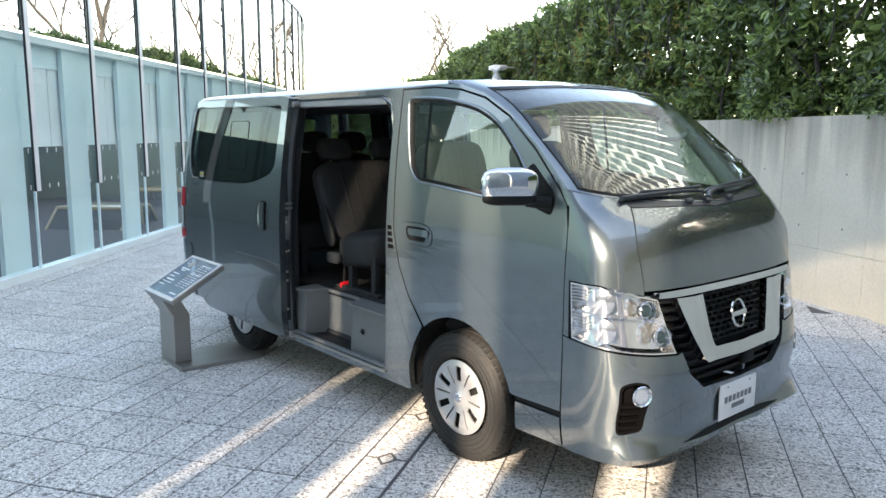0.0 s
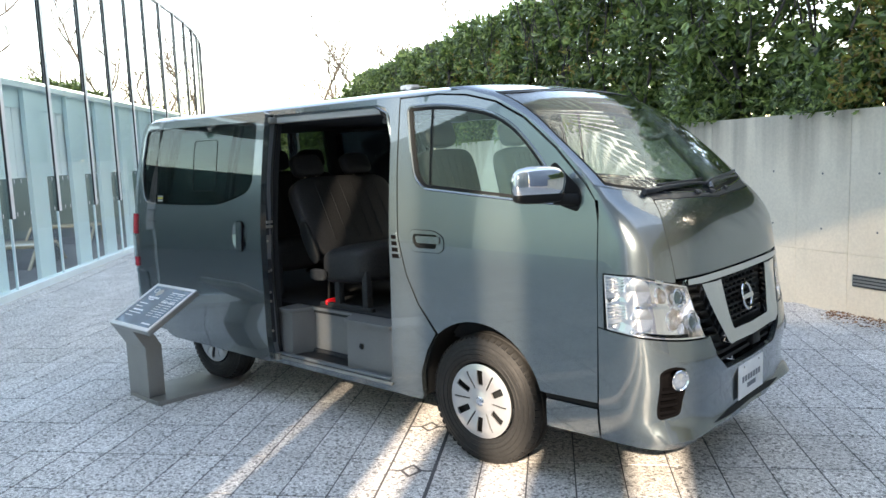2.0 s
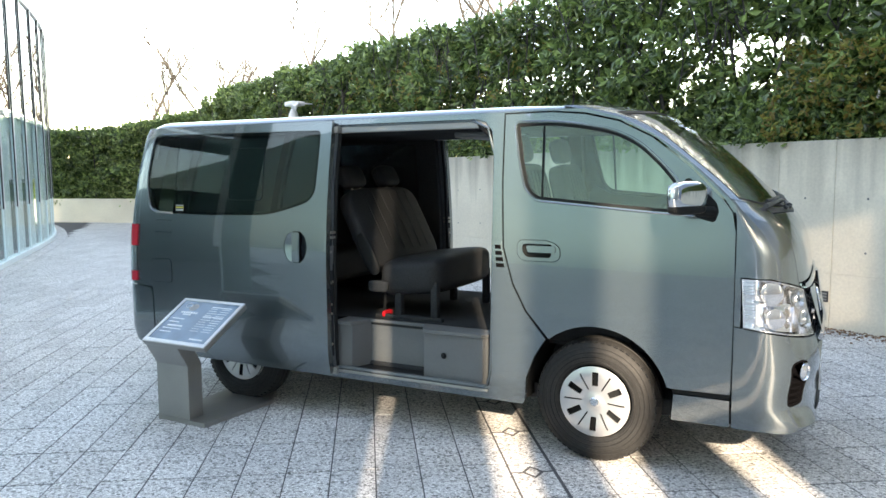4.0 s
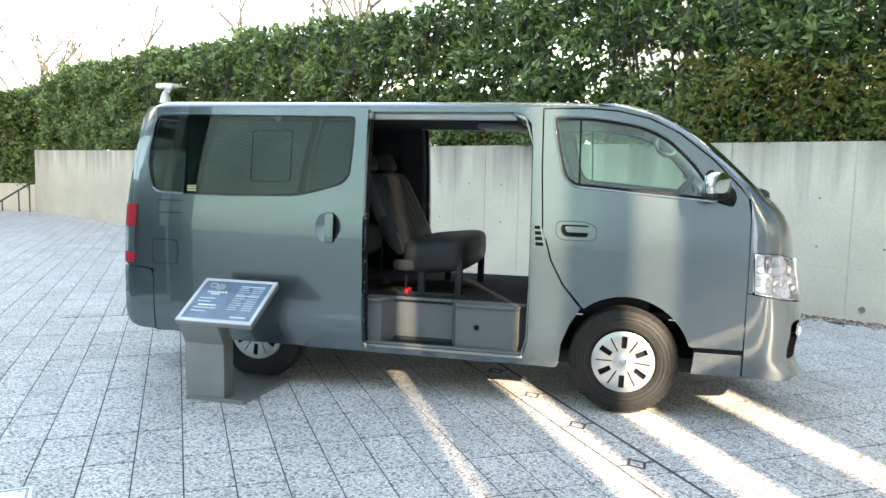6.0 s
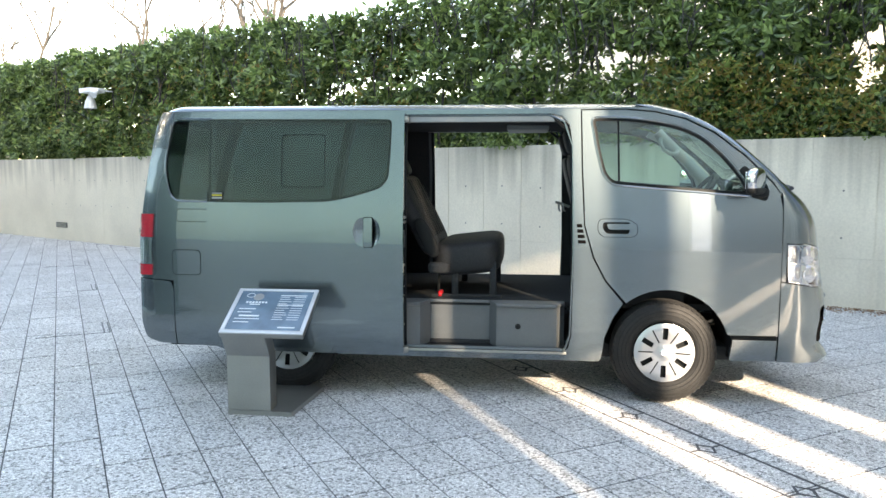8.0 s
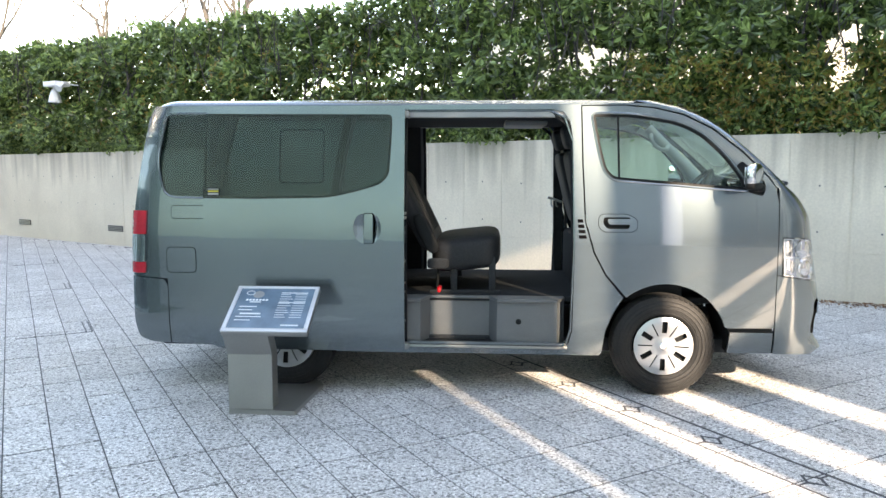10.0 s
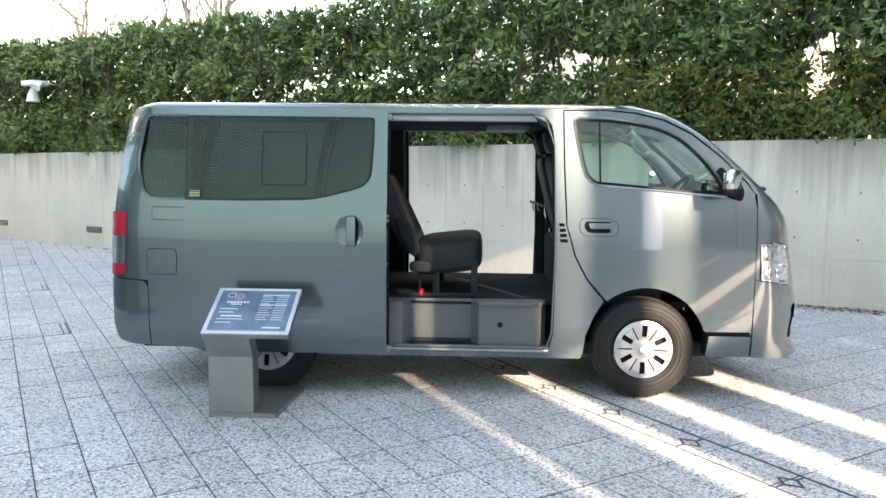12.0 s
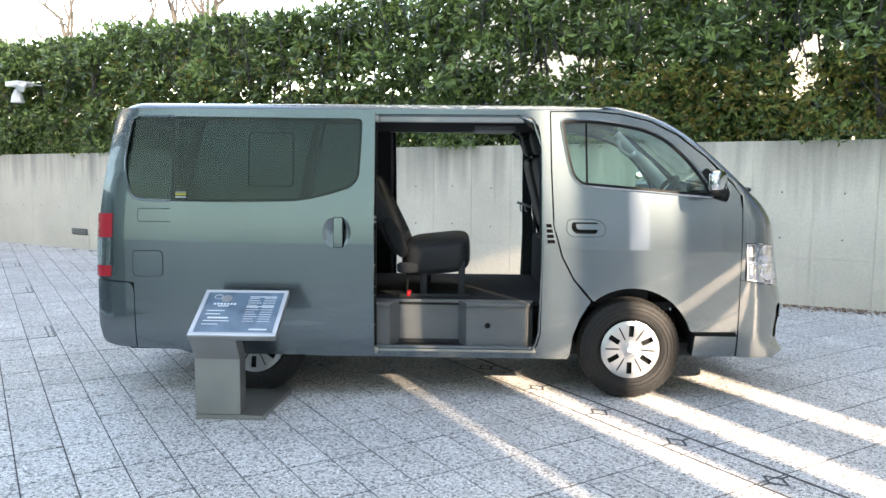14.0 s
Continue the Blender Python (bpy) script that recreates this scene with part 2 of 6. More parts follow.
PALECLAD = material("pale_grey_cladding", (0.54, 0.61, 0.65), rough=0.45, stain=0.2, stain_scale=0.3, grain=0.05, grain_scale=3)
EASTCLAD = material("blue_grey_cladding", (0.13, 0.17, 0.24), rough=0.4, stain=0.2, stain_scale=0.3, grain=0.05, grain_scale=3)
TOWERGLASS = material("tower_window", (0.05, 0.07, 0.09), rough=0.12, coat=0.5, stain=0.3, stain_scale=0.15)
OLDPAINT = material("tan_car_paint", (0.42, 0.33, 0.20), rough=0.3, coat=0.8, stain=0.1, stain_scale=2)

# ---------------------------------------------------------------- builders


def part(name, bm, mat, parent=None, label="", smooth=True, angle=40):
    """Links a bmesh as one mesh object under a thing or a part."""
    me = bpy.data.meshes.new(name)
    bm.to_mesh(me)
    bm.free()
    return mesh_part(name, me, mat, parent, label, smooth, angle)


def mesh_part(name, me, mat, parent=None, label="", smooth=True, angle=40):
    for mm in (mat if isinstance(mat, (list, tuple)) else [mat]):
        me.materials.append(mm)
    if smooth:
        me.shade_smooth()
        me.set_sharp_from_angle(angle=radians(angle))
    ob = new(name, me)
    if parent is not None:
        ob.parent = parent
    if label:
        ob["label"] = label
    return ob


def thing(name, label, category, m=None, group="", kind=""):
    ob = new(name)
    ob.empty_display_size = 0.1
    if m is not None:
        ob.matrix_world = m
    return tagged(ob, label, category, group, kind)


def box(bm, x0, x1, y0, y1, z0, z1, bevel=0.0, m=None):
    g = bmesh.ops.create_cube(bm, size=1.0)
    vs = g["verts"]
    for v in vs:
        v.co = Vector(((x0 + x1) / 2 + v.co.x * (x1 - x0), (y0 + y1) / 2 + v.co.y * (y1 - y0), (z0 + z1) / 2 + v.co.z * (z1 - z0)))
    if bevel:
        es = list({e for v in vs for e in v.link_edges})
        r = bmesh.ops.bevel(bm, geom=es, offset=bevel, segments=2, profile=0.5, affect="EDGES")
        vs = list({v for f in r["faces"] for v in f.verts} | {v for v in vs if v.is_valid})
    if m is not None:
        bmesh.ops.transform(bm, matrix=m, verts=vs)
    return bm


def boxed(*a, **k):
    return box(bmesh.new(), *a, **k)


def tube(bm, pts, r, n=8, close=False):
    """A round bar along points; r may be one radius or one for each point."""
    pts = [Vector(p) for p in pts]
    rs = r if isinstance(r, (list, tuple)) else [r] * len(pts)
    rings = []
    up = Vector((0.13, 0.21, 0.97))
    for i, p in enumerate(pts):
        a, b = pts[max(i - 1, 0)], pts[min(i + 1, len(pts) - 1)]
        if close:
            a, b = pts[i - 1], pts[(i + 1) % len(pts)]
        d = (b - a).normalized()
        if abs(d.dot(up)) > 0.95:
            up = Vector((0.9, 0.3, 0.1))
        s = d.cross(up).normalized()
        t = s.cross(d)
        rings.append([bm.verts.new(p + (s * math.cos(2 * math.pi * k / n) + t * math.sin(2 * math.pi * k / n)) * rs[i]) for k in range(n)])
    for i in range(len(rings) - (0 if close else 1)):
        a, b = rings[i], rings[(i + 1) % len(rings)]
        for k in range(n):
            bm.faces.new((a[k], a[(k + 1) % n], b[(k + 1) % n], b[k]))
    if not close:
        bm.faces.new(rings[0][::-1])
        bm.faces.new(rings[-1])
    return bm


def lathe(bm, profile, centre, axis="y", n=48, closed=False):
    """Turns (distance along the axis, radius) about the axis through centre."""
    rings = []
    for a, r in profile:
        ring = []
        for k in range(n):
            c, s = math.cos(2 * math.pi * k / n) * r, math.sin(2 * math.pi * k / n) * r
            co = {"y": (c, a, s), "x": (a, c, s), "z": (c, s, a)}[axis]
            ring.append(bm.verts.new(Vector(centre) + Vector(co)))
        rings.append(ring)
    for i in range(len(rings) - (0 if closed else 1)):
        a, b = rings[i], rings[(i + 1) % len(rings)]
        for k in range(n):
            bm.faces.new((a[k], b[k], b[(k + 1) % n], a[(k + 1) % n]))
    if not closed:
        for ring in (rings[0], rings[-1]):
            try:
                bm.faces.new(ring)
            except ValueError:
                pass
    bmesh.ops.recalc_face_normals(bm, faces=bm.faces)
    return bm


def dense(poly, step):
    out = []
    for i, p in enumerate(poly):
        q = poly[(i + 1) % len(poly)]
        k = max(1, int(math.ceil(math.hypot(q[0] - p[0], q[1] - p[1]) / step)))
        out += [(p[0] + (q[0] - p[0]) * j / k, p[1] + (q[1] - p[1]) * j / k) for j in range(k)]
    return out


def inside(poly, x, y):
    px, py = poly[:, 0], poly[:, 1]
    qx, qy = np.roll(px, -1), np.roll(py, -1)
    cross = (py > y) != (qy > y)
    with np.errstate(divide="ignore", invalid="ignore"):
        xs = (qx - px) * (y - py) / (qy - py) + px
    return bool(np.count_nonzero(cross & (x < xs)) % 2)


def rounded(poly, r, seg=4):
    """Rounds the corners of an outline; r may be a list."""
    rs = r if isinstance(r, (list, tuple)) else [r] * len(poly)
    out = []
    for i, p in enumerate(poly):
        p, a, b = Vector(p), Vector(poly[i - 1]), Vector(poly[(i + 1) % len(poly)])
        k = min(rs[i], (a - p).length * 0.45, (b - p).length * 0.45)
        if k <= 1e-4:
            out.append((p.x, p.y))
            continue
        s, e = p + (a - p).normalized() * k, p + (b - p).normalized() * k
        for j in range(seg + 1):
            t = j / seg
            q = s * (1 - t) ** 2 + p * 2 * t * (1 - t) + e * t ** 2
            out.append((q.x, q.y))
    return out


def inset(poly, d):
    """Moves an outline inwards by d (outwards if negative)."""
    area = sum(p[0] * poly[(i + 1) % len(poly)][1] - poly[(i + 1) % len(poly)][0] * p[1] for i, p in enumerate(poly))
    sg = 1 if area > 0 else -1
    out = []
    for i, p in enumerate(poly):
        p, a, b = Vector(p), Vector(poly[i - 1]), Vector(poly[(i + 1) % len(poly)])
        e, f = (p - a).normalized(), (b - p).normalized()
        n1, n2 = Vector((-e.y, e.x)) * sg, Vector((-f.y, f.x)) * sg
        h = n1 + n2
        h = h.normalized() if h.length > 1e-6 else n1
        k = d / max(0.4, h.dot(n1))
        out.append((p.x + h.x * k, p.y + h.y * k))
    return out


def skin(bm, outline, holes, surface, thick=0.012, step=0.06, flip=False):
    """A sheet over an outline with holes, laid on surface(u, v) -> Vector, with thickness and closed edges."""
    loops = [dense(outline, step)] + [dense(h, step) for h in holes]
    pts, edges = [], []
    for lp in loops:
        s = len(pts)
        pts += lp
        edges += [(s + i, s + (i + 1) % len(lp)) for i in range(len(lp))]
    arr = [np.array(lp) for lp in loops]
    border = np.concatenate(arr)
    lo, hi = arr[0].min(axis=0), arr[0].max(axis=0)
    for i in range(int((hi[0] - lo[0]) / step) + 1):
        for j in range(int((hi[1] - lo[1]) / step) + 1):
            x, y = lo[0] + (i + 0.5) * step, lo[1] + (j + 0.5) * step
            if not inside(arr[0], x, y) or any(inside(h, x, y) for h in arr[1:]):
                continue
            if np.min(np.hypot(border[:, 0] - x, border[:, 1] - y)) > step * 0.5:
                pts.append((x, y))
    vs, _, fs, _, _, _ = delaunay_2d_cdt([Vector(p) for p in pts], edges, [], 0, 1e-5)
    keep = []
    for f in fs:
        cx, cy = sum(vs[i].x for i in f) / len(f), sum(vs[i].y for i in f) / len(f)
        if inside(arr[0], cx, cy) and not any(inside(h, cx, cy) for h in arr[1:]):
            keep.append(f)
    used = sorted({i for f in keep for i in f})
    e = 1e-3
    top, low = {}, {}
    for i in used:
        u, v = vs[i].x, vs[i].y
        p = surface(u, v)
        nrm = (surface(u + e, v) - surface(u - e, v)).cross(surface(u, v + e) - surface(u, v - e))
        nrm = nrm.normalized() if nrm.length > 1e-12 else Vector((0, -1, 0))
        if flip:
            nrm = -nrm
        top[i] = bm.verts.new(p)
        if thick:
            low[i] = bm.verts.new(p - nrm * thick)
    count = {}
    for f in keep:
        f = list(f)[::-1] if flip else list(f)
        bm.faces.new([top[i] for i in f])
        if thick:
            bm.faces.new([low[i] for i in reversed(f)])
            for a, b in zip(f, f[1:] + f[:1]):
                count[(a, b)] = count.get((a, b), 0) + 1
    if thick:
        for a, b in list(count):
            if (b, a) not in count:
                bm.faces.new((top[b], top[a], low[a], low[b]))
    return bm


def placed(bm, m):
    bmesh.ops.transform(bm, matrix=m, verts=bm.verts[:])
    return bm


def arc(cx, cy, r, a0, a1, n=16):
    return [(cx + r * math.cos(radians(a0 + (a1 - a0) * i / n)), cy + r * math.sin(radians(a0 + (a1 - a0) * i / n))) for i in range(n + 1)]


def lerp(x, xs, ys):
    return float(np.interp(x, xs, ys))


def glide(x, xs, ys):
    """Like lerp, but with no kinks: a monotone cubic through the knots."""
    if x <= xs[0] or x >= xs[-1]:
        return float(ys[0] if x <= xs[0] else ys[-1])
    d = [(ys[i + 1] - ys[i]) / (xs[i + 1] - xs[i]) for i in range(len(xs) - 1)]
    m = [d[0]] + [0.0 if a * b <= 0 else 2 * a * b / (a + b) for a, b in zip(d, d[1:])] + [d[-1]]
    i = max(k for k in range(len(xs) - 1) if xs[k] <= x)
    h = xs[i + 1] - xs[i]
    t = (x - xs[i]) / h
    return float((2 * t ** 3 - 3 * t * t + 1) * ys[i] + (t ** 3 - 2 * t * t + t) * h * m[i] + (3 * t * t - 2 * t ** 3) * ys[i + 1] + (t ** 3 - t * t) * h * m[i + 1])

# ---------------------------------------------------------------- ground and paving
TILE_A = radians(33.3)
TU = Vector((-math.sin(TILE_A), math.cos(TILE_A), 0))
TV = Vector((math.cos(TILE_A), math.sin(TILE_A), 0))
TW, TL, GAP = 0.24, 0.46, 0.007
FD = Vector((0.7256, -0.6881, 0))
FN = Vector((0.6881, 0.7256, 0))
FP = Vector((0, -4.53, 0))


BEND = -14.5


def wall_y(x):
    return 0.00385 * x * x - 0.4773 * x + 6.278 if x > BEND else 14.008 + 0.3 * (x - BEND)


def wall_slope(x):
    return 0.0077 * x - 0.4773 if x > BEND else 0.3


def facade(a, out=0.0, z=0.0):
    """A point of the glass front: a runs along it, out towards the forecourt."""
    if a > -16:
        return FP + FD * a + FN * out + Vector((0, 0, z))
    ang = (-16 - a) / 30.0
    h, left = -FD, -FN
    p = FP + FD * -16 + (h * math.sin(ang) + left * (1 - math.cos(ang))) * 30
    return p + (FN * math.cos(ang) + h * math.sin(ang)) * out + Vector((0, 0, z))


pit = [facade(a, o) for a, o in ((-3.2, -0.12), (-16.0, -0.12), (-16.0, -6.0), (-3.2, -6.0))]
ground = part("ground", skin(bmesh.new(), [(-300, -300), (300, -300), (300, 300), (-300, 300)], [[(q.x, q.y) for q in pit]], lambda x, y: Vector((x, y, -0.014)), 0.5, 100.0), GRANITE_FAR, None, smooth=False)
tagged(ground, "grey ground under and around the granite paving", "ground", kind="structure")

# ---------------------------------------------------------------- retaining wall
wall = thing("wall_north", "stained cast concrete retaining wall with formwork joints", "wall", kind="structure")


def wall_tilt(x):
    """The coping rises slightly along the wall."""
    return 0.0105 * max(-9.0, min(7.0, x))


def wall_strip(bm, x0, x1, d0, d1, z0, z1, n=1):
    rows = []
    for i in range(n + 1):
        x = x0 + (x1 - x0) * i / n
        t = Vector((1, wall_slope(x), 0)).normalized()
        nr = Vector((t.y, -t.x, 0))
        p = Vector((x, wall_y(x), 0))
        up = wall_tilt(x) if z1 > 1.5 else 0.0
        rows.append([bm.verts.new(p - nr * d + Vector((0, 0, z))) for d, z in ((d0, z0), (d0, z1 + up), (d1, z1 + up), (d1, z0))])
    for a, b in zip(rows, rows[1:]):
        for k in range(4):
            bm.faces.new((a[k], b[k], b[(k + 1) % 4], a[(k + 1) % 4]))
    bm.faces.new(rows[0][::-1])
    bm.faces.new(rows[-1])
    bmesh.ops.recalc_face_normals(bm, faces=bm.faces)
    return bm


WALL_X0, WALL_X1 = -14.49, 16.0
part("core", wall_strip(bmesh.new(), WALL_X0, WALL_X1, 0.008, 0.28, -0.3, 1.852, 60), CONCRETE, wall)
joints = [0.49 + 0.53 * k for k in range(7)] + [3.66 + 0.595 * k for k in range(1, 22)]
joints = sorted([WALL_X0] + [0.49 - 0.509 * k for k in range(1, 29)] + [x for x in joints if x < WALL_X1] + [WALL_X1])
BROAD = {-5.62: 0.010, 0.49: 0.010, 3.67: 0.009, 1.02: 0.004, 1.55: 0.005, 3.14: 0.004, 4.85: 0.005, 5.44: 0.013, 6.04: 0.009, -7.14: 0.004}
for a, b in zip(joints, joints[1:]):
    g = next((w for x, w in BROAD.items() if abs(x - a) < 0.03), 0.0015)
    for z0, z1 in ((-0.3, 0.556), (0.560, 1.858)):
        part("wall_panel", wall_strip(bmesh.new(), a + g, b - 0.0006, 0.0, 0.012, z0, z1, 2), CONCRETE, wall, smooth=False)


def on_wall(x, d, z):
    t = Vector((1, wall_slope(x), 0)).normalized()
    nr = Vector((t.y, -t.x, 0))
    p = Vector((x, wall_y(x), z)) + nr * d
    return Matrix.Translation(p) @ Matrix.Rotation(math.atan2(t.y, t.x), 4, "Z")


def wall_grille(x, w):
    g = thing("wall_grille", "dark slotted drain grille low in the concrete wall", "grille", on_wall(x, 0.0, 0.32))
    part("frame", boxed(-w / 2, w / 2, -0.012, 0.0, -0.055, 0.055, 0.003), DARKMETAL, g)
    for k in range(3):
        part("slat", boxed(-w / 2 + 0.01, w / 2 - 0.01, -0.02, -0.012, -0.04 + k * 0.03, -0.022 + k * 0.03), STEEL, g)
    return g


for a, b in zip(joints, joints[1:]):
    if -9.5 < a < 7.0:
        for z in (0.78, 1.31):
            # slightly raised dark disc, coloured to look like a shaded recess
            part("tie_hole", placed(lathe(bmesh.new(), [(-0.0015, 0.0), (-0.0015, 0.009), (0.0, 0.011)], (0, 0, 0), n=12), on_wall((a + b) / 2, 0.0, z + 0.012 * math.sin(a * 7))), TRIM, wall)
wall_grille(3.43, 0.50)
wall_grille(-5.85, 0.45)
wall_grille(-8.6, 0.45)
hole = thing("drain_pipe", "round dark drain pipe mouth in the wall", "pipe", on_wall(5.0, 0.0, 0.13))
part("rim", lathe(bmesh.new(), [(-0.012, 0.022), (-0.012, 0.034), (0.0, 0.034)], (0, 0, 0), n=20), STEEL, hole)
part("bore", lathe(bmesh.new(), [(-0.006, 0.0), (-0.006, 0.023)], (0, 0, 0), n=20), DARKMETAL, hole)

# ground behind the wall, which carries the hedge
bed = part("soil_bed", wall_strip(bmesh.new(), WALL_X0, WALL_X1, 0.28, 3.2, -0.3, 1.78, 40), SOIL)
tagged(bed, "dark planting soil behind the retaining wall", "soil", kind="structure")


# ---------------------------------------------------------------- hedge
def hedge_top(x):
    return lerp(x, [-18.0, -14.5, -13.5], [-0.95, -0.35, 0.0]) - 0.14 * noise.noise((x * 0.9, 3.1, 0))


def gap(x, z):
    """How far the clipped face is open at a place: small holes, most in the middle height."""
    band = max(0.0, 1 - abs(z - 2.95) / 1.05) * lerp(x, [-9.0, -5.0, -3.0, 6.0, 8.0], [0.35, 0.6, 1.0, 1.0, 0.4])
    return 1.0 * noise.noise((x * 1.5, z * 2.1, 7.7)) + 0.58 * noise.noise((x * 4.6, z * 5.4, 1.3)) - 0.90 + 0.74 * band


def leaves(n, x0, x1, d0, d1, z0, z1, size, seed, whorl=5, open_face=True):
    """Leaves in whorls along the wall, between depths d0 and d1 behind its face."""
    rng = np.random.default_rng(seed)
    pos = []
    while len(pos) < n // whorl:
        x, z, d = rng.uniform(x0, x1), rng.uniform(z0, z1), rng.uniform(d0, d1)
        if z > z1 - 0.10 + hedge_top(x) - 0.12 * noise.noise((x * 3.1, 9.2, d * 2)):
            continue
        if open_face and gap(x, z) > 0:
            continue
        bulge = 0.34 * noise.noise((x * 1.2, z * 1.5, 5.0)) + 0.11 * noise.noise((x * 3.6, z * 3.6, 2.0))
        pos.append((x, d + bulge, z + wall_tilt(x) * max(0.0, 1 - (z - 1.9) / 2.2)))
    pos = np.repeat(np.array(pos), whorl, axis=0)
    n = len(pos)
    sl = np.array([wall_slope(x) for x in pos[::whorl, 0]]).repeat(whorl)
    wy = np.array([wall_y(x) for x in pos[::whorl, 0]]).repeat(whorl)
    ln = np.sqrt(1 + sl * sl)
    nx, ny = sl / ln, -1 / ln
    c = np.stack([pos[:, 0] - nx * pos[:, 1], wy - ny * pos[:, 1], pos[:, 2]], 1)
    axis = rng.normal(size=(n // whorl, 3)).repeat(whorl, axis=0) * 0.55
    axis += np.stack([nx * 0.8, ny * 0.8, np.full(n, 0.35)], 1)
    axis /= np.linalg.norm(axis, axis=1)[:, None]
    a = rng.normal(size=(n, 3))
    a -= axis * (a * axis).sum(1)[:, None]
    a /= np.linalg.norm(a, axis=1)[:, None]
    a = a + axis * rng.uniform(-0.1, 0.9, n)[:, None]
    a[:, 2] -= 0.15
    a /= np.linalg.norm(a, axis=1)[:, None]
    b = np.cross(a, axis + rng.normal(size=(n, 3)) * 0.3)
    b /= np.linalg.norm(b, axis=1)[:, None]
    up = np.cross(a, b)
    s = (size * rng.uniform(0.6, 1.25, n))[:, None]
    w = s * rng.uniform(0.16, 0.24, n)[:, None]
    m = c + a * s * 0.6
    v = np.concatenate([c, m + b * w + up * w * 0.3, c + a * s - up * s * 0.08, m - b * w + up * w * 0.3], 1).reshape(-1, 3)
    me = bpy.data.meshes.new("foliage")
    idx = np.arange(n)[:, None] * 4
    f = np.concatenate([idx + np.array([[0, 1, 2]]), idx + np.array([[0, 2, 3]])], 1).reshape(-1, 3)
    me.from_pydata(v.tolist(), [], f.tolist())
    return me


hedge = thing("hedge", "tall clipped evergreen hedge with gaps and yellowed leaves", "hedge")
stuff = []
stuff.append(mesh_part("foliage", leaves(76000, -9.0, 9.5, 0.14, 0.64, 1.95, 4.15, 0.142, 1, 6), LEAF, hedge, smooth=False))
stuff.append(mesh_part("foliage", leaves(46000, -14.6, -9.0, 0.15, 0.75, 1.90, 4.12, 0.125, 2), LEAF, hedge, smooth=False))
stuff.append(mesh_part("foliage", leaves(70000, -21.0, -14.2, 0.15, 1.1, 0.72, 4.12, 0.15, 8, 5, False), LEAF, hedge, smooth=False))
stuff.append(mesh_part("foliage", leaves(34000, -9.0, 9.5, 0.7, 1.2, 1.9, 4.1, 0.135, 3), LEAF, hedge, smooth=False))
stuff.append(mesh_part("foliage", leaves(9000, 9.5, 15.8, 0.10, 0.8, 1.86, 4.15, 0.2, 6), LEAF, hedge, smooth=False))
stuff.append(mesh_part("foliage", leaves(24000, -10.0, 9.5, 0.02, 0.35, 1.84, 2.45, 0.075, 4, 6, False), LEAF, hedge, smooth=False))
stuff.append(mesh_part("foliage", leaves(15000, -10.0, 9.5, 0.3, 1.2, 1.78, 2.4, 0.12, 7, 5, False), LEAF, hedge, smooth=False))
stuff.append(mesh_part("foliage", leaves(5200, 3.0, 9.5, -0.04, 0.24, 1.90, 2.95, 0.075, 5, 3, False), DRYLEAF, hedge, "yellow and orange leaves", smooth=False))
stuff.append(mesh_part("foliage", leaves(1500, -9.0, 0.0, 0.0, 0.30, 1.95, 3.6, 0.08, 9, 3), DRYLEAF, hedge, "yellow and orange leaves", smooth=False))
for o in stuff:
    tagged(o, kind="stuff")
rng = random.Random(5)
x = -20.0
bm = bmesh.new()
while x < 9.5:
    d = rng.uniform(0.25, 0.9)
    base = on_wall(x, -d, 1.7 if x > BEND else 0.7).translation
    p = [base]
    for k in range(5):
        p.append(p[-1] + Vector((rng.uniform(-0.09, 0.09), rng.uniform(-0.07, 0.07), 0.44)))
    r0 = rng.uniform(0.018, 0.04)
    tube(bm, p, [r0 * (1 - 0.14 * k) for k in range(6)], 6)
    for k in range(6):
        q = p[rng.randrange(1, 5)]
        tube(bm, [q, q + Vector((rng.uniform(-0.25, 0.25), rng.uniform(-0.3, 0.2), rng.uniform(0.1, 0.35))), q + Vector((rng.uniform(-0.45, 0.45), rng.uniform(-0.4, 0.3), rng.uniform(0.3, 0.7)))], [0.012, 0.008, 0.004], 5)
    x += rng.uniform(0.22, 0.5)
for k in range(150):
    x, z = rng.uniform(-9.0, 9.0), rng.uniform(2.55, 3.5)
    q = on_wall(x, -rng.uniform(0.05, 0.45), z).translation
    d = Vector((rng.uniform(-0.5, 0.5), rng.uniform(-0.15, 0.15), 1.0)).normalized()
    p = [q]
    for j in range(4):
        d = (d + Vector((rng.uniform(-0.3, 0.3), rng.uniform(-0.15, 0.15), 0.1))).normalized()
        p.append(p[-1] + d * rng.uniform(0.14, 0.26))
    r0 = rng.uniform(0.007, 0.016)
    tube(bm, p, [r0 * (1 - 0.16 * j) for j in range(5)], 5)
    for j in range(3):
        a = p[rng.randrange(1, 4)]
        tube(bm, [a, a + Vector((rng.uniform(-0.2, 0.2), rng.uniform(-0.12, 0.1), rng.uniform(0.06, 0.22)))], [r0 * 0.5, r0 * 0.25], 4)
tagged(part("branchwork", bm, BARK, hedge, "thin grey-brown stems"), kind="stuff")

# ---------------------------------------------------------------- glass front
front = thing("glass_facade", "curved glass curtain wall with pale columns, white blinds and fins", "glass wall", kind="structure")
TOPZ = 5.1
fins = [-6.01 - 1.435 * k for k in range(-2, 4)] + [-11.53 - 1.20 * k for k in range(0, 13)]
fins = sorted(set(fins), reverse=True)


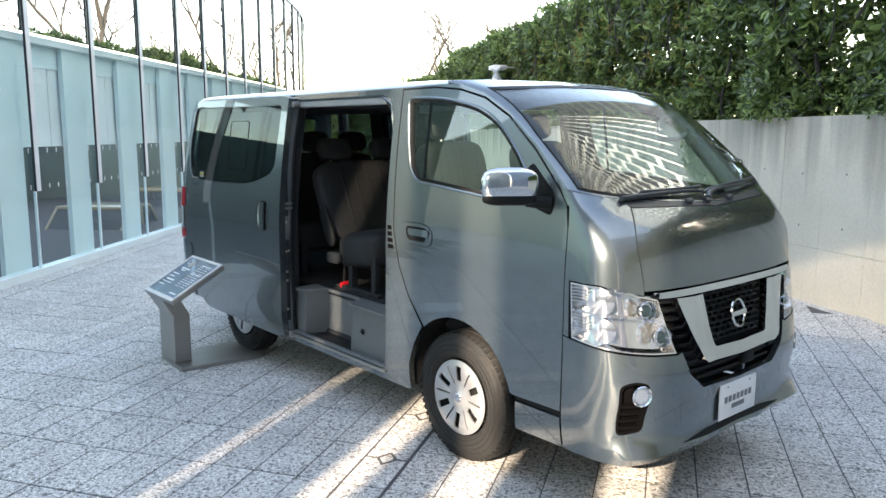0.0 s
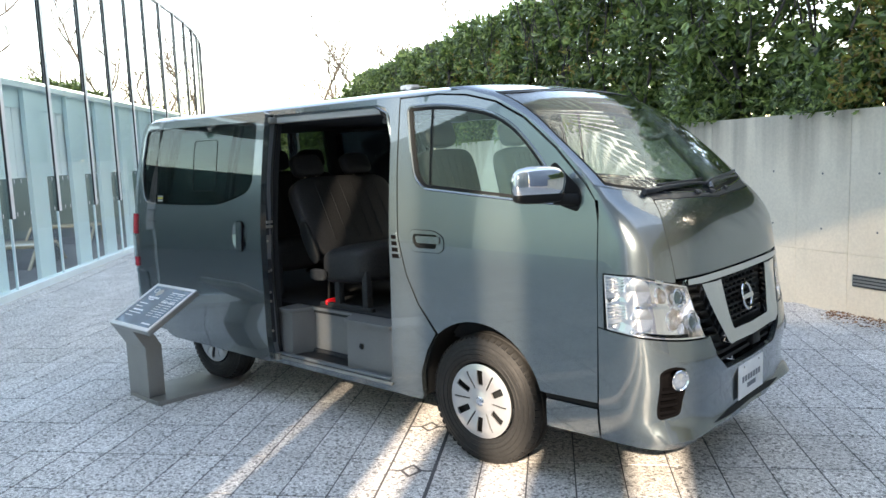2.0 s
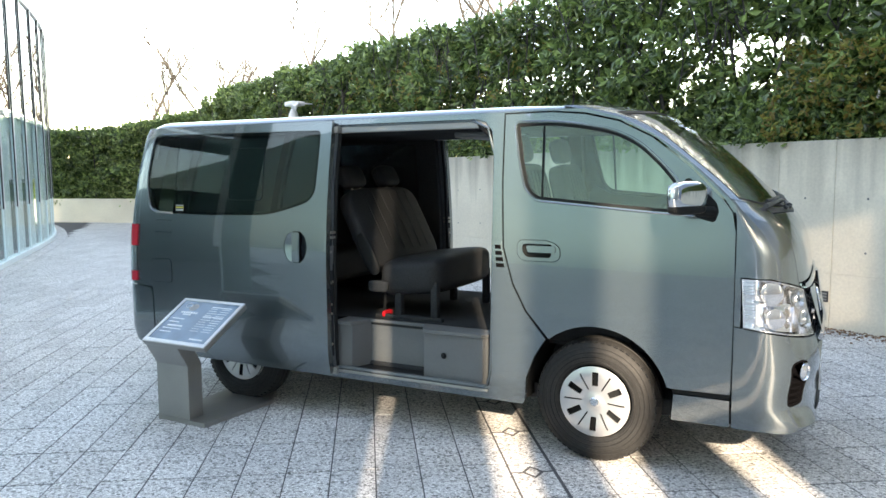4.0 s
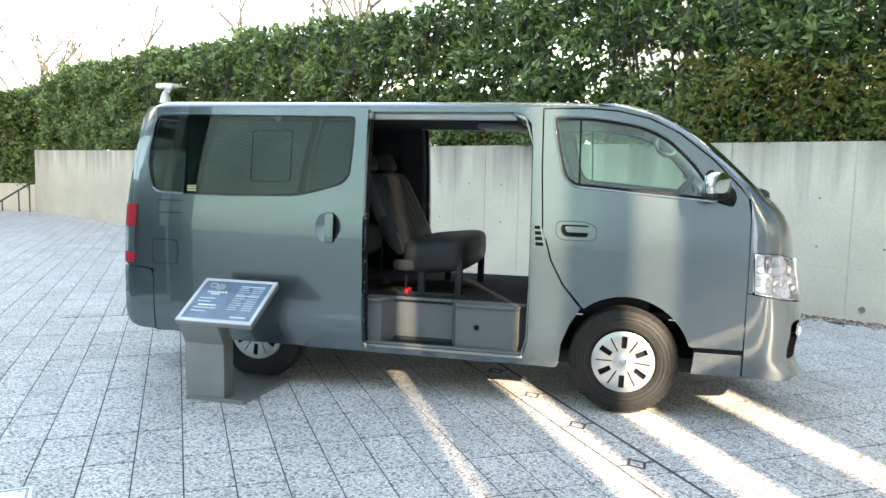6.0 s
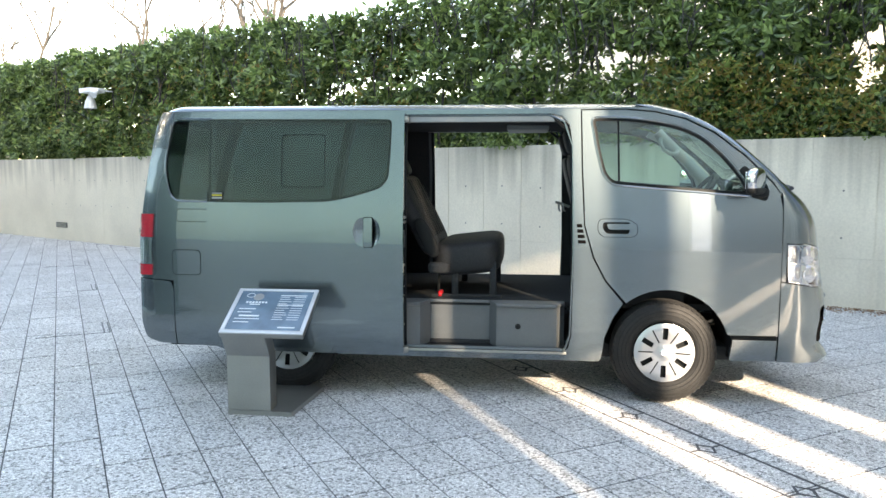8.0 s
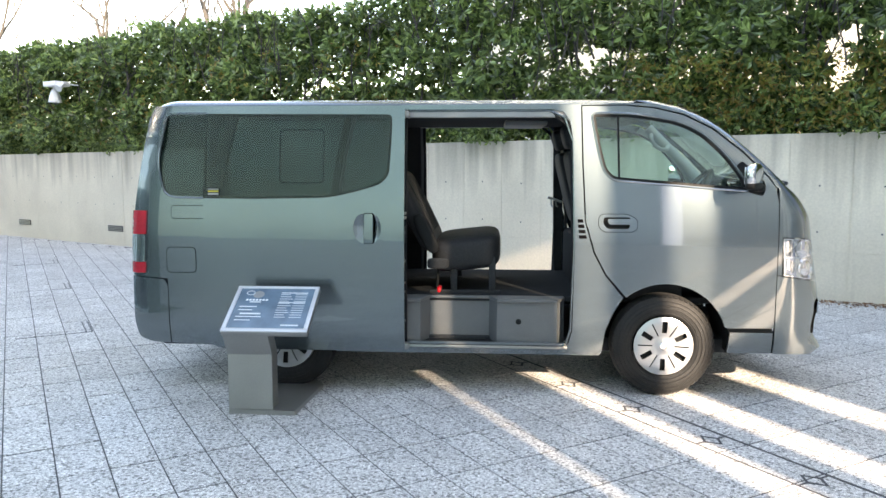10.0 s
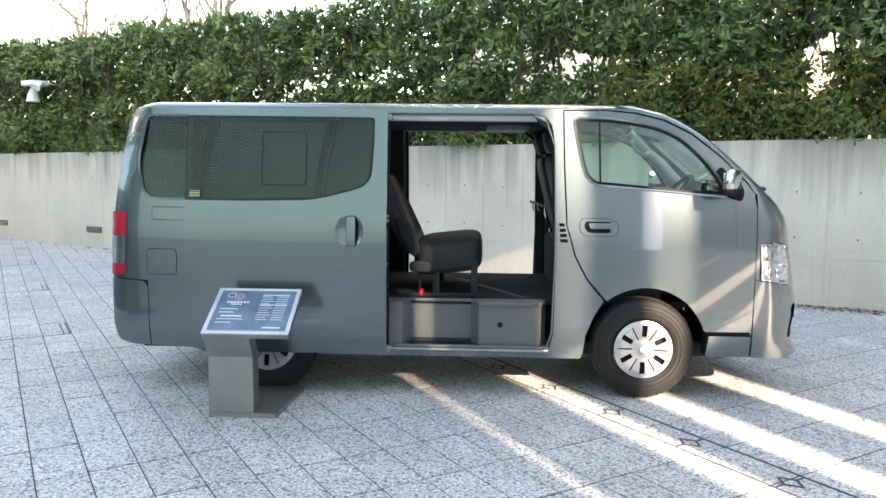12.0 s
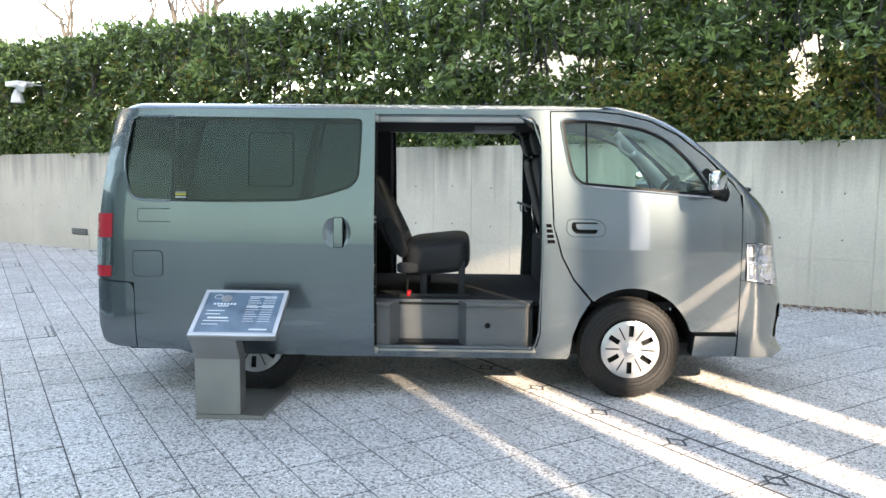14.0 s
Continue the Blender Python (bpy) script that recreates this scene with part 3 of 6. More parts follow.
def fbox(a0, a1, o0, o1, z0, z1, bm=None, n=1):
    bm = bm or bmesh.new()
    rows = []
    for i in range(n + 1):
        a = a0 + (a1 - a0) * i / n
        rows.append([bm.verts.new(facade(a, o, z)) for o, z in ((o0, z0), (o0, z1), (o1, z1), (o1, z0))])
    for p, q in zip(rows, rows[1:]):
        for k in range(4):
            bm.faces.new((p[k], q[k], q[(k + 1) % 4], p[(k + 1) % 4]))
    bm.faces.new(rows[0][::-1])
    bm.faces.new(rows[-1])
    bmesh.ops.recalc_face_normals(bm, faces=bm.faces)
    return bm


A_END, A_NEAR = fins[-1], fins[0]
part("sill", fbox(A_NEAR, A_END, -0.10, 0.05, -0.02, 0.10, n=24), PALE, front)
part("coping", fbox(A_NEAR, A_END, -0.10, 0.04, TOPZ, TOPZ + 0.06, n=24), WHITEMETAL, front)
for a, b in zip(fins, fins[1:]):
    pane = part("pane", fbox(a - 0.02, b + 0.005, -0.012, 0.0, 0.10, 2.79), FACADE_GLASS, front, smooth=False)
    pane.visible_shadow = False
    pane = part("pane", fbox(a - 0.02, b + 0.005, -0.012, 0.0, 2.80, TOPZ), UPPER_GLASS, front, smooth=False)
    pane.visible_shadow = False
    fin = part("fin", fbox(a, a - 0.085, 0.006, 0.030, 1.0, TOPZ), WHITEMETAL, front, "white painted fin", smooth=False)
    part("fin_back", fbox(a + 0.012, a + 0.002, 0.004, 0.030, 1.0, TOPZ), DARKMETAL, fin, "dark metal edge", smooth=False)
    part("mullion", fbox(a, a - 0.02, -0.02, 0.01, 0.10, 1.0), PALE, front, smooth=False)
    if a > -5.9:
        continue
    part("column", fbox(a + 0.49, a, -0.16, -0.10, 0.0, 2.79), PALE, front, "pale blue-grey column", smooth=False)
    part("blind", fbox(a, a - 0.40, -0.20, -0.185, 1.50, 2.44), PALE, front, "pale blue-grey panel", smooth=False)
    mid = a - 0.40 + (b - a + 0.40) * 0.32
    for c0, c1 in ((a - 0.41, mid + 0.012), (mid - 0.012, b)):
        part("blind", fbox(c0, c1, -0.20, -0.185, 1.50, 2.44), BLIND, front, "white roller blind", smooth=False)
    part("lintel", fbox(a, b, -0.45, -0.165, 2.44, 2.79), PALE, front, smooth=False)
marks = bmesh.new()
for z in (1.02, 1.44):
    for k in range(60):
        fbox(-4.6 - k * 0.19, -4.6 - k * 0.19 - 0.018, 0.0012, 0.0022, z, z + 0.055, marks)
tagged(part("glass_marks", marks, WHITEMETAL, front, "small white dashes printed on the glass", smooth=False), kind="stuff")
part("slab", fbox(A_NEAR, A_END, -0.7, -0.05, 2.70, 2.78, n=24), WHITEMETAL, front)
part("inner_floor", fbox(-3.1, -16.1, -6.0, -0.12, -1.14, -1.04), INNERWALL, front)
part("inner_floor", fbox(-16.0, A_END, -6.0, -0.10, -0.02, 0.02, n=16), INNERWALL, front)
# partition added to block the bright view past the sunken floor
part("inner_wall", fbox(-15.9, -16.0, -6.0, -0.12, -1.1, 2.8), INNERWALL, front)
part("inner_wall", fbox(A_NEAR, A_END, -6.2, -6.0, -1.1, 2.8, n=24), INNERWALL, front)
part("kerb", fbox(A_NEAR, A_END, 0.05, 0.30, -0.02, 0.008, n=24), GRANITE, front, "granite border strip")
# unseen end wall, coloured dark to deepen the van's reflections
part("end_wall", fbox(A_NEAR + 0.3, A_NEAR, -6.2, 0.1, 0.0, TOPZ), DARKCLAD, front, smooth=False)

# ---------------------------------------------------------------- unseen wall added towards the sun: tall slots cut the light into strips
screen = thing("unseen_sun_screen", "unseen slotted wall added to cut the sun into strips", "wall", kind="structure")
SP = Vector((-SUN_H.y, SUN_H.x, 0))
SLOTS = [(1.06, 0.027), (1.83, 0.20), (2.42, 0.23), (3.17, 0.26)]
edges_c = [-0.42]
for c, w in SLOTS:
    edges_c += [c - w / 2, c + w / 2]
edges_c.append(3.80)
SM = Matrix.Translation(SUN_H * 12.5) @ Matrix.Rotation(math.atan2(SP.y, SP.x), 4, "Z")
for a, b in zip(edges_c[::2], edges_c[1::2]):
    part("wall_panel", boxed(a, b, -0.2, 0.2, 0.0, 7.3), SCREENWALL, screen, smooth=False)
# added lintels shorten two slots so that less sun strikes the van
part("wall_panel", boxed(3.04, 3.30, -0.2, 0.2, 6.35, 7.3), SCREENWALL, screen, "added lintel that keeps sun off the upper van side", smooth=False)
part("wall_panel", boxed(2.305, 2.535, -0.2, 0.2, 6.75, 7.3), SCREENWALL, screen, "added lintel that keeps sun off the upper van side", smooth=False)
part("wall_panel", boxed(-0.88, 3.80, -0.2, 0.2, 7.3, 17.0), SCREENWALL, screen, smooth=False)
part("wall_panel", boxed(-4.5, -0.88, -0.2, 0.2, 0.0, 17.0), PALECLAD, screen, "added pale grey panel for the front door's reflection", smooth=False)
# added panels: keep sun off the hedge end and tint the van's reflections
for k in range(8):
    part("wall_panel", boxed(-24.0 + k * 2.4375, -21.56 + k * 2.4375, -0.2, 0.2, 0.0, 11.5 if k < 5 else 19.0), TEALCLAD, screen, "added blue-green panel that tints the van's reflections", smooth=False)
for k in range(9):
    part("wall_panel", boxed(-69.0 + k * 5.0, -64.0 + k * 5.0, -0.2, 0.2, 0.0, 11.5), DARKCLAD, screen, "added dark green panel that darkens the van's reflections", smooth=False)
# added opening with a backlit pane: its glow makes the door's bright band
part("wall_panel", boxed(-0.88, -0.42, -0.2, 0.2, 3.7, 7.3), SCREENWALL, screen, "added wall over the backlit pane", smooth=False)
part("frosted_pane", boxed(-0.88, -0.42, -0.02, 0.02, 0.0, 3.7), FROSTED, screen, "added frosted pane, sunlit from behind for a bright reflection", smooth=False)
part("wall_panel", boxed(3.80, 14.0, -0.2, 0.2, 0.0, 6.5), SCREENWALL, screen, smooth=False)
part("wall_panel", boxed(3.80, 14.0, -0.2, 0.2, 7.75, 17.0), SCREENWALL, screen, smooth=False)
part("wall_panel", boxed(5.6, 14.0, -0.2, 0.2, 6.5, 7.75), SCREENWALL, screen, smooth=False)
# added louvres thin the sun that reaches the foot of the north wall
for k in range(36):
    part("louvre", boxed(3.80 + k * 0.05, 3.80 + k * 0.05 + 0.0435, -0.2, 0.2, 6.5, 7.75), SCREENWALL, screen, smooth=False)
screen.matrix_world = SM

# unseen wall added beyond the slotted wall, hides the bright horizon from reflections
far_wall = thing("unseen_horizon_screen", "unseen grey wall added behind the slots to dim their reflections", "wall", kind="structure")
for k in range(8):
    part("wall_panel", boxed(-24.0 + k * 6.0, -18.03 + k * 6.0, -0.2, 0.2, 0.0, 9.5), PALECLAD, far_wall, smooth=False)
far_wall.matrix_world = Matrix.Translation(SUN_H * 37.0) @ Matrix.Rotation(math.atan2(SP.y, SP.x), 4, "Z")

# unseen dark wall added to the east: closes the forecourt, darkens the nose's reflections
east = thing("unseen_east_screen", "unseen dark wall added to block the low eastern sky", "wall", kind="structure")
for k in range(6):
    part("wall_panel", boxed(19.0, 19.4, -4.4 + k * 5.0, 0.57 + k * 5.0, 0.0, 16.0), EASTCLAD, east, smooth=False)


# ---------------------------------------------------------------- the van
VW, VC = 1.695, 0.8475
van = thing("van", "dark grey metallic passenger van with open sliding doors", "van")


def x_front(z):
    return glide(z, [0.25, 0.29, 0.33, 0.39, 0.48, 0.60, 0.68, 0.83, 1.06, 1.18, 1.30, 1.37, 1.41, 1.44, 1.55, 1.67, 1.82, 1.91, 1.95, 1.98],
                 [3.54, 3.62, 3.66, 3.64, 3.64, 3.66, 3.655, 3.625, 3.585, 3.565, 3.525, 3.48, 3.43, 3.40, 3.285, 3.155, 2.975, 2.835, 2.74, 2.60])


def x_pillar(z):
    return glide(z, [0.0, 1.33, 1.40, 1.47, 1.647, 1.795, 1.888, 1.935, 1.97], [3.27, 3.27, 3.264, 3.216, 3.03, 2.84, 2.66, 2.51, 2.33])


REAR_R = 0.10


def x_rear(z):
    return glide(z, [0.30, 0.36, 0.50, 0.70, 1.2, 1.9, 1.96], [-0.99, -1.06, -1.082, -1.082, -1.062, -0.955, -0.91])


def side_y(x, z):
    y = 0.015 + 0.105 * (max(0.0, (z - 1.05) / 0.9)) ** 1.5
    if z < 0.5:
        y += 0.10 * ((0.5 - z) / 0.25) ** 2 * 0.4
    d = x_rear(z) + REAR_R - x
    if d > 0:
        d = min(d, REAR_R * 0.98)
        y += REAR_R - math.sqrt(REAR_R ** 2 - d * d)
    return y


def side_map(off=0.0, left=False):
    def f(x, z):
        y = side_y(x, z) - off
        return Vector((x, VW - y if left else y, z))
    return f


NEXP = 3.8
_t = np.linspace(0, math.pi / 2, 400)
_cx, _cy = 0.36 * np.sin(_t) ** (2 / NEXP), 0.83 * (1 - np.cos(_t) ** (2 / NEXP))
_s = np.concatenate([[0], np.cumsum(np.hypot(np.diff(_cx), np.diff(_cy)))])
FRONT_S = float(_s[-1])


def front_map(off=0.0):
    """s: metres round the nose from the right-hand door gap (0) past the middle (FRONT_S) to the left-hand gap."""
    def f(s, z):
        a = s if s <= FRONT_S else 2 * FRONT_S - s
        th = float(np.interp(a, _s, _t))
        n = lerp(z, [1.22, 1.40], [NEXP, 2.1])
        xa, ys = x_pillar(z), side_y(3.0, z)
        x = xa + (x_front(z) - xa + off) * max(0.0, math.sin(th)) ** (2 / n)
        y = VC - (VC - ys + off) * max(0.0, math.cos(th)) ** (2 / n)
        return Vector((x, y if s <= FRONT_S else VW - y, z))
    return f


def mirrored(poly):
    return [(2 * FRONT_S - u, v) for u, v in poly]


DOOR = [(2.98, 0.475)] + [p for p in arc(2.565, 0.36, 0.405, 17, 130, 14)] + [(2.17, 0.823), (2.09, 0.974), (2.03, 1.18), (2.01, 1.553), (2.0, 1.934), (2.28, 1.936), (2.47, 1.918),
        (2.66, 1.872), (2.84, 1.782), (3.03, 1.634), (3.20, 1.465), (3.250, 1.40), (3.269, 1.30), (3.2715, 0.9), (3.268, 0.478)]
DOORWIN = rounded([(2.07, 1.879), (2.28, 1.878), (2.43, 1.861), (2.62, 1.825), (2.77, 1.756), (2.92, 1.617), (3.03, 1.472), (3.065, 1.385), (2.84, 1.40), (2.47, 1.431), (2.21, 1.453), (2.15, 1.51), (2.11, 1.66)],
                  [0.03, 0.1, 0.1, 0.1, 0.1, 0.1, 0.05, 0.01, 0.1, 0.1, 0.05, 0.06, 0.1])
SLIDE = rounded([(-0.52, 0.34), (-0.42, 0.295), (0.835, 0.295), (0.835, 1.936), (-0.50, 1.936), (-0.52, 1.32)], [0.05, 0.05, 0.02, 0.02, 0.02, 0.0])
SLIDEWIN = rounded([(-0.5175, 1.322), (-0.15, 1.319), (0.34, 1.328), (0.53, 1.372), (0.68, 1.418), (0.735, 1.48), (0.75, 1.70), (0.752, 1.877), (-0.5175, 1.885)], [0.0, 0.1, 0.1, 0.1, 0.06, 0.05, 0.1, 0.035, 0.0])
QWIN = rounded([(-0.80, 1.335), (-0.36, 1.322), (-0.36, 1.884), (-0.80, 1.882), (-0.855, 1.55)], [0.07, 0.0, 0.0, 0.05, 0.1])
QUARTER = [(-1.055, 0.79), (-0.80, 0.77), (-0.795, 0.318), (-0.40, 0.300)] + arc(0.0, 0.35, 0.40, 182, 0, 16)[1:] + [(0.74, 0.30), (0.74, 1.942), (-0.895, 1.942), (-0.935, 1.85), (-1.03, 1.25)]
FRAME = [(0.80, 1.944), (2.0, 1.947), (2.30, 1.952), (2.47, 1.947), (2.664, 1.893), (2.844, 1.80), (3.034, 1.652), (3.224, 1.473), (3.264, 1.43), (3.264, 1.40),
         (3.252, 1.40), (3.206, 1.470), (3.035, 1.641), (2.845, 1.789), (2.663, 1.879), (2.471, 1.925), (2.28, 1.9425), (1.994, 1.940),
         (2.003, 1.553), (2.023, 1.18), (2.083, 0.971), (2.163, 0.819), (2.285, 0.672), (2.22, 0.57), (2.17, 0.44), (2.155, 0.30), (2.14, 0.272), (0.36, 0.272), (0.36, 0.312), (1.88, 0.314),
         (1.935, 0.36), (1.955, 0.45), (1.962, 1.0), (1.945, 1.70), (1.925, 1.84), (1.88, 1.895), (1.82, 1.912), (0.80, 1.912)]


HREC = rounded([(2.145, 1.207), (2.322, 1.207), (2.315, 1.128), (2.168, 1.128), (2.14, 1.165)], 0.02)
CUP = rounded([(0.49, 1.13), (0.52, 1.04), (0.59, 1.025), (0.66, 1.04), (0.69, 1.13), (0.66, 1.215), (0.59, 1.23), (0.52, 1.215)], 0.05)


def van_side(left):
    r = not left
    fl = left
    s0 = side_map(0, left)
    part("side_frame", skin(bmesh.new(), FRAME, [], s0, 0.035, 0.05, fl), PAINT, van)
    part("rear_quarter", skin(bmesh.new(), QUARTER, [QWIN], s0, 0.03, 0.06, fl), PAINT, van)
    q = part("quarter_window", skin(bmesh.new(), inset(QWIN, 0.004), [], side_map(-0.006, left), 0.004, 0.1, fl), DARKGLASS, van, "dark privacy glass")
    q.visible_shadow = False
    lip = [side_map(0.001, left)(u, v) for u, v in dense(inset(QWIN, -0.008), 0.04)]
    part("window_lip", tube(bmesh.new(), lip, 0.0065, 6, close=True), PAINT, van)
    # door
    d = part("front_door", skin(bmesh.new(), inset(DOOR, 0.003), [DOORWIN, HREC], s0, 0.03, 0.05, fl), PAINT, van)
    w = part("window", skin(bmesh.new(), inset(DOORWIN, 0.012), [], side_map(-0.012, left), 0.004, 0.1, fl), DOORGLASS, d, "clear greenish side glass")
    w.visible_shadow = False
    part("window_seal", skin(bmesh.new(), inset(DOORWIN, 0.001), [inset(DOORWIN, 0.016)], side_map(-0.006, left), 0.012, 0.05, fl), PLASTIC, d, "black rubber seal")
    part("quarter_bar", skin(bmesh.new(), [(2.240, 1.44), (2.252, 1.44), (2.242, 1.88), (2.230, 1.88)], [], side_map(-0.010, left), 0.012, 0.05, fl), PLASTIC, d)
    part("sill_strip", skin(bmesh.new(), [(2.985, 0.452), (3.262, 0.452), (3.262, 0.474), (2.975, 0.472)], [], side_map(-0.014, left), 0.02, 0.06, fl), PLASTIC, van)
    part("front_sill", skin(bmesh.new(), [(2.975, 0.305), (3.262, 0.307), (3.262, 0.449), (2.988, 0.449)], [], s0, 0.03, 0.06, fl), PAINT, van)
    # handle
    plate = rounded([(2.115, 1.225), (2.30, 1.225), (2.365, 1.19), (2.365, 1.13), (2.335, 1.11), (2.15, 1.11), (2.115, 1.14)], 0.04)
    # black sheet under the plate paints its shaded gap line
    part("handle_gap", skin(bmesh.new(), inset(plate, -0.003), [inset(HREC, 0.002)], side_map(0.0015, left), 0.002, 0.03, fl), PLASTIC, d)
    h = part("door_handle", skin(bmesh.new(), plate, [inset(HREC, 0.002)], side_map(0.004, left), 0.012, 0.02, fl), PAINT, d)
    part("recess", skin(bmesh.new(), inset(HREC, -0.008), [], side_map(-0.026, left), 0.006, 0.03, fl), PLASTIC, h)
    part("grip", skin(bmesh.new(), rounded([(2.168, 1.196), (2.34, 1.196), (2.34, 1.158), (2.18, 1.158)], 0.014), [], side_map(0.012, left), 0.018, 0.02, fl), PAINT, h)
    # vent in the pillar
    vent = part("pillar_vent", skin(bmesh.new(), rounded([(1.968, 1.215), (2.012, 1.215), (2.048, 1.062), (1.98, 1.062)], 0.01), [], side_map(0.003, left), 0.01, 0.02, fl), PAINT, van)
    for k in range(4):
        z = 1.19 - k * 0.035
        # raised plates painted near-black as the shade inside the slots
        part("slot", skin(bmesh.new(), [(1.977 + k * 0.003, z + 0.002), (2.010 + k * 0.0080, z + 0.002), (2.014 + k * 0.0080, z - 0.020), (1.979 + k * 0.003, z - 0.020)], [], side_map(0.0048, left), 0.004, 0.03, fl), GAPSHADE, vent)
    lip = [side_map(0.001, left)(u, v) for u, v in dense(inset(DOORWIN, -0.008), 0.04)]
    part("window_lip", tube(bmesh.new(), lip, 0.0065, 6, close=True), PAINT, d)
    # sliding door, slid open along the side
    so = 0.062
    s = part("sliding_door", skin(bmesh.new(), SLIDE, [SLIDEWIN, CUP], side_map(so, left), 0.045, 0.06, fl), PAINT, van, "grey sliding door standing open")
    w = part("window", skin(bmesh.new(), inset(SLIDEWIN, 0.004), [], side_map(so - 0.004, left), 0.004, 0.08, fl), DARKGLASS, s, "dark privacy glass")
    w.visible_shadow = False
    vw = rounded([(0.0, 1.778), (0.0, 1.425), (0.30, 1.425), (0.30, 1.778)], 0.03)
    part("vent_window_frame", skin(bmesh.new(), vw, [inset(vw, 0.0035)], side_map(so - 0.002, left), 0.004, 0.04, fl), PLASTIC, s)
    part("window_post", skin(bmesh.new(), [(0.335, 1.34), (0.385, 1.35), (0.42, 1.60), (0.478, 1.862), (0.428, 1.862), (0.375, 1.60)], [], side_map(so - 0.046, left), 0.02, 0.06, fl), LINER, s)
    part("post_trim", skin(bmesh.new(), [(0.387, 1.35), (0.41, 1.355), (0.445, 1.60), (0.503, 1.862), (0.480, 1.862), (0.422, 1.60)], [], side_map(so - 0.048, left), 0.02, 0.06, fl), TRIM, s)
    part("window_post", skin(bmesh.new(), [(-0.486, 1.33), (-0.43, 1.33), (-0.385, 1.55), (-0.30, 1.862), (-0.37, 1.862), (-0.45, 1.55)], [], side_map(so - 0.046, left), 0.02, 0.06, fl), LINER, s)
    part("window_frame", skin(bmesh.new(), inset(SLIDEWIN, 0.004), [inset(SLIDEWIN, 0.02)], side_map(so - 0.010, left), 0.01, 0.05, fl), PLASTIC, s)
    hd = part("door_handle", skin(bmesh.new(), inset(CUP, -0.004), [], lambda u, v: side_map(so - 0.004, left)(u, v) + Vector((0, (1 if r else -1) * 0.022 * max(0, 1 - ((u - 0.59) / 0.10) ** 2 - ((v - 1.128) / 0.10) ** 2), 0)), 0.006, 0.015, fl), PAINT, s)
    # near-black plate paints the shaded gap round the grip
    part("grip_gap", skin(bmesh.new(), rounded([(0.568, 1.229), (0.634, 1.229), (0.634, 1.026), (0.568, 1.026)], 0.012), [], side_map(so + 0.006, left), 0.012, 0.02, fl), GAPSHADE, hd)
    part("grip", skin(bmesh.new(), rounded([(0.572, 1.225), (0.63, 1.225), (0.63, 1.03), (0.572, 1.03)], 0.012), [], side_map(so + 0.014, left), 0.018, 0.02, fl), PAINT, hd)
    part("pull_tab", skin(bmesh.new(), rounded([(0.598, 1.20), (0.626, 1.20), (0.626, 1.08), (0.598, 1.08)], 0.006), [], side_map(so + 0.016, left), 0.005, 0.02, fl), PAINT, hd)
    part("sticker", skin(bmesh.new(), [(-0.488, 1.34), (-0.408, 1.34), (-0.408, 1.39), (-0.488, 1.39)], [], side_map(so + 0.001, left), 0.001, 0.05, fl), PLASTIC, s, "small dark sticker")
    for z0, z1, mt in ((1.345, 1.358, GREYTRIM), (1.364, 1.374, YELLOW), (1.379, 1.386, GREYTRIM)):
        part("sticker_band", skin(bmesh.new(), [(-0.484, z0), (-0.412, z0), (-0.412, z1), (-0.484, z1)], [], side_map(so + 0.0025, left), 0.001, 0.05, fl), mt, s, "printed bar")
    part("edge_flange", skin(bmesh.new(), [(0.765, 0.31), (0.828, 0.31), (0.828, 1.90), (0.765, 1.90)], [], side_map(so - 0.046, left), 0.05, 0.08, fl), INNERPAINT, s, "painted inner door edge")
    sy = lambda z, off: (VW - side_y(0.8, z) + off) if left else (side_y(0.8, z) - off)
    for z0, z1 in ((0.42, 0.98), (1.02, 1.40)):
        ya, yb = sorted((sy(0.8, so - 0.050), sy(0.8, so - 0.076)))
        part("edge_strip", boxed(0.826, 0.8305, ya, yb, z0, z1, 0.001), LINER, s, "black edge strip")
    seal = [(0.832, sy(z, so - 0.094 + 0.006 * math.sin(z * 9)), z) for z in np.linspace(0.34, 1.88, 26)]
    part("edge_seal", tube(bmesh.new(), seal, 0.013, 8), PLASTIC, s, "black rubber seal")
    for z in (0.50, 0.70, 0.76, 0.90, 0.905, 1.10):
        part("stud", lathe(bmesh.new(), [(0.828, 0.010), (0.835, 0.008), (0.837, 0.0)], (0, sy(z, so - (0.055 if z != 0.905 else 0.073)), z), "x", 12), STEEL, s)
    for z in (1.195, 1.225):
        ya, yb = sorted((sy(z, so - 0.045), sy(z, so - 0.10)))
        part("latch", boxed(0.80, 0.842, ya, yb, z - 0.010, z + 0.008, 0.004), STEEL, s)
    ya, yb = sorted((sy(1.0, so - 0.05), sy(1.0, so - 0.10)))
    part("lock_plate", boxed(0.82, 0.833, ya, yb, 1.02, 1.14, 0.004), TRIM, s, "grey lock plate")
    for z0, z1 in ((0.30, 0.345), (1.86, 1.90)):
        ya, yb = sorted((sy(z0, so - 0.03), sy(z0, so - 0.16)))
        part("roller_arm", boxed(0.78, 0.86, ya, yb, z0, z1, 0.008), STEEL, s, "steel roller arm")
    # rear corner: bumper, lamp, fuel lid
    part("rear_bumper_side", skin(bmesh.new(), rounded([(-1.055, 0.785), (-0.82, 0.765), (-0.80, 0.72), (-0.80, 0.318), (-0.92, 0.325), (-1.03, 0.36), (-1.062, 0.5)], [0.0, 0.04, 0.04, 0.0, 0.02, 0.03, 0.05]), [], side_map(0.006, left), 0.03, 0.05, fl), PAINT, van)
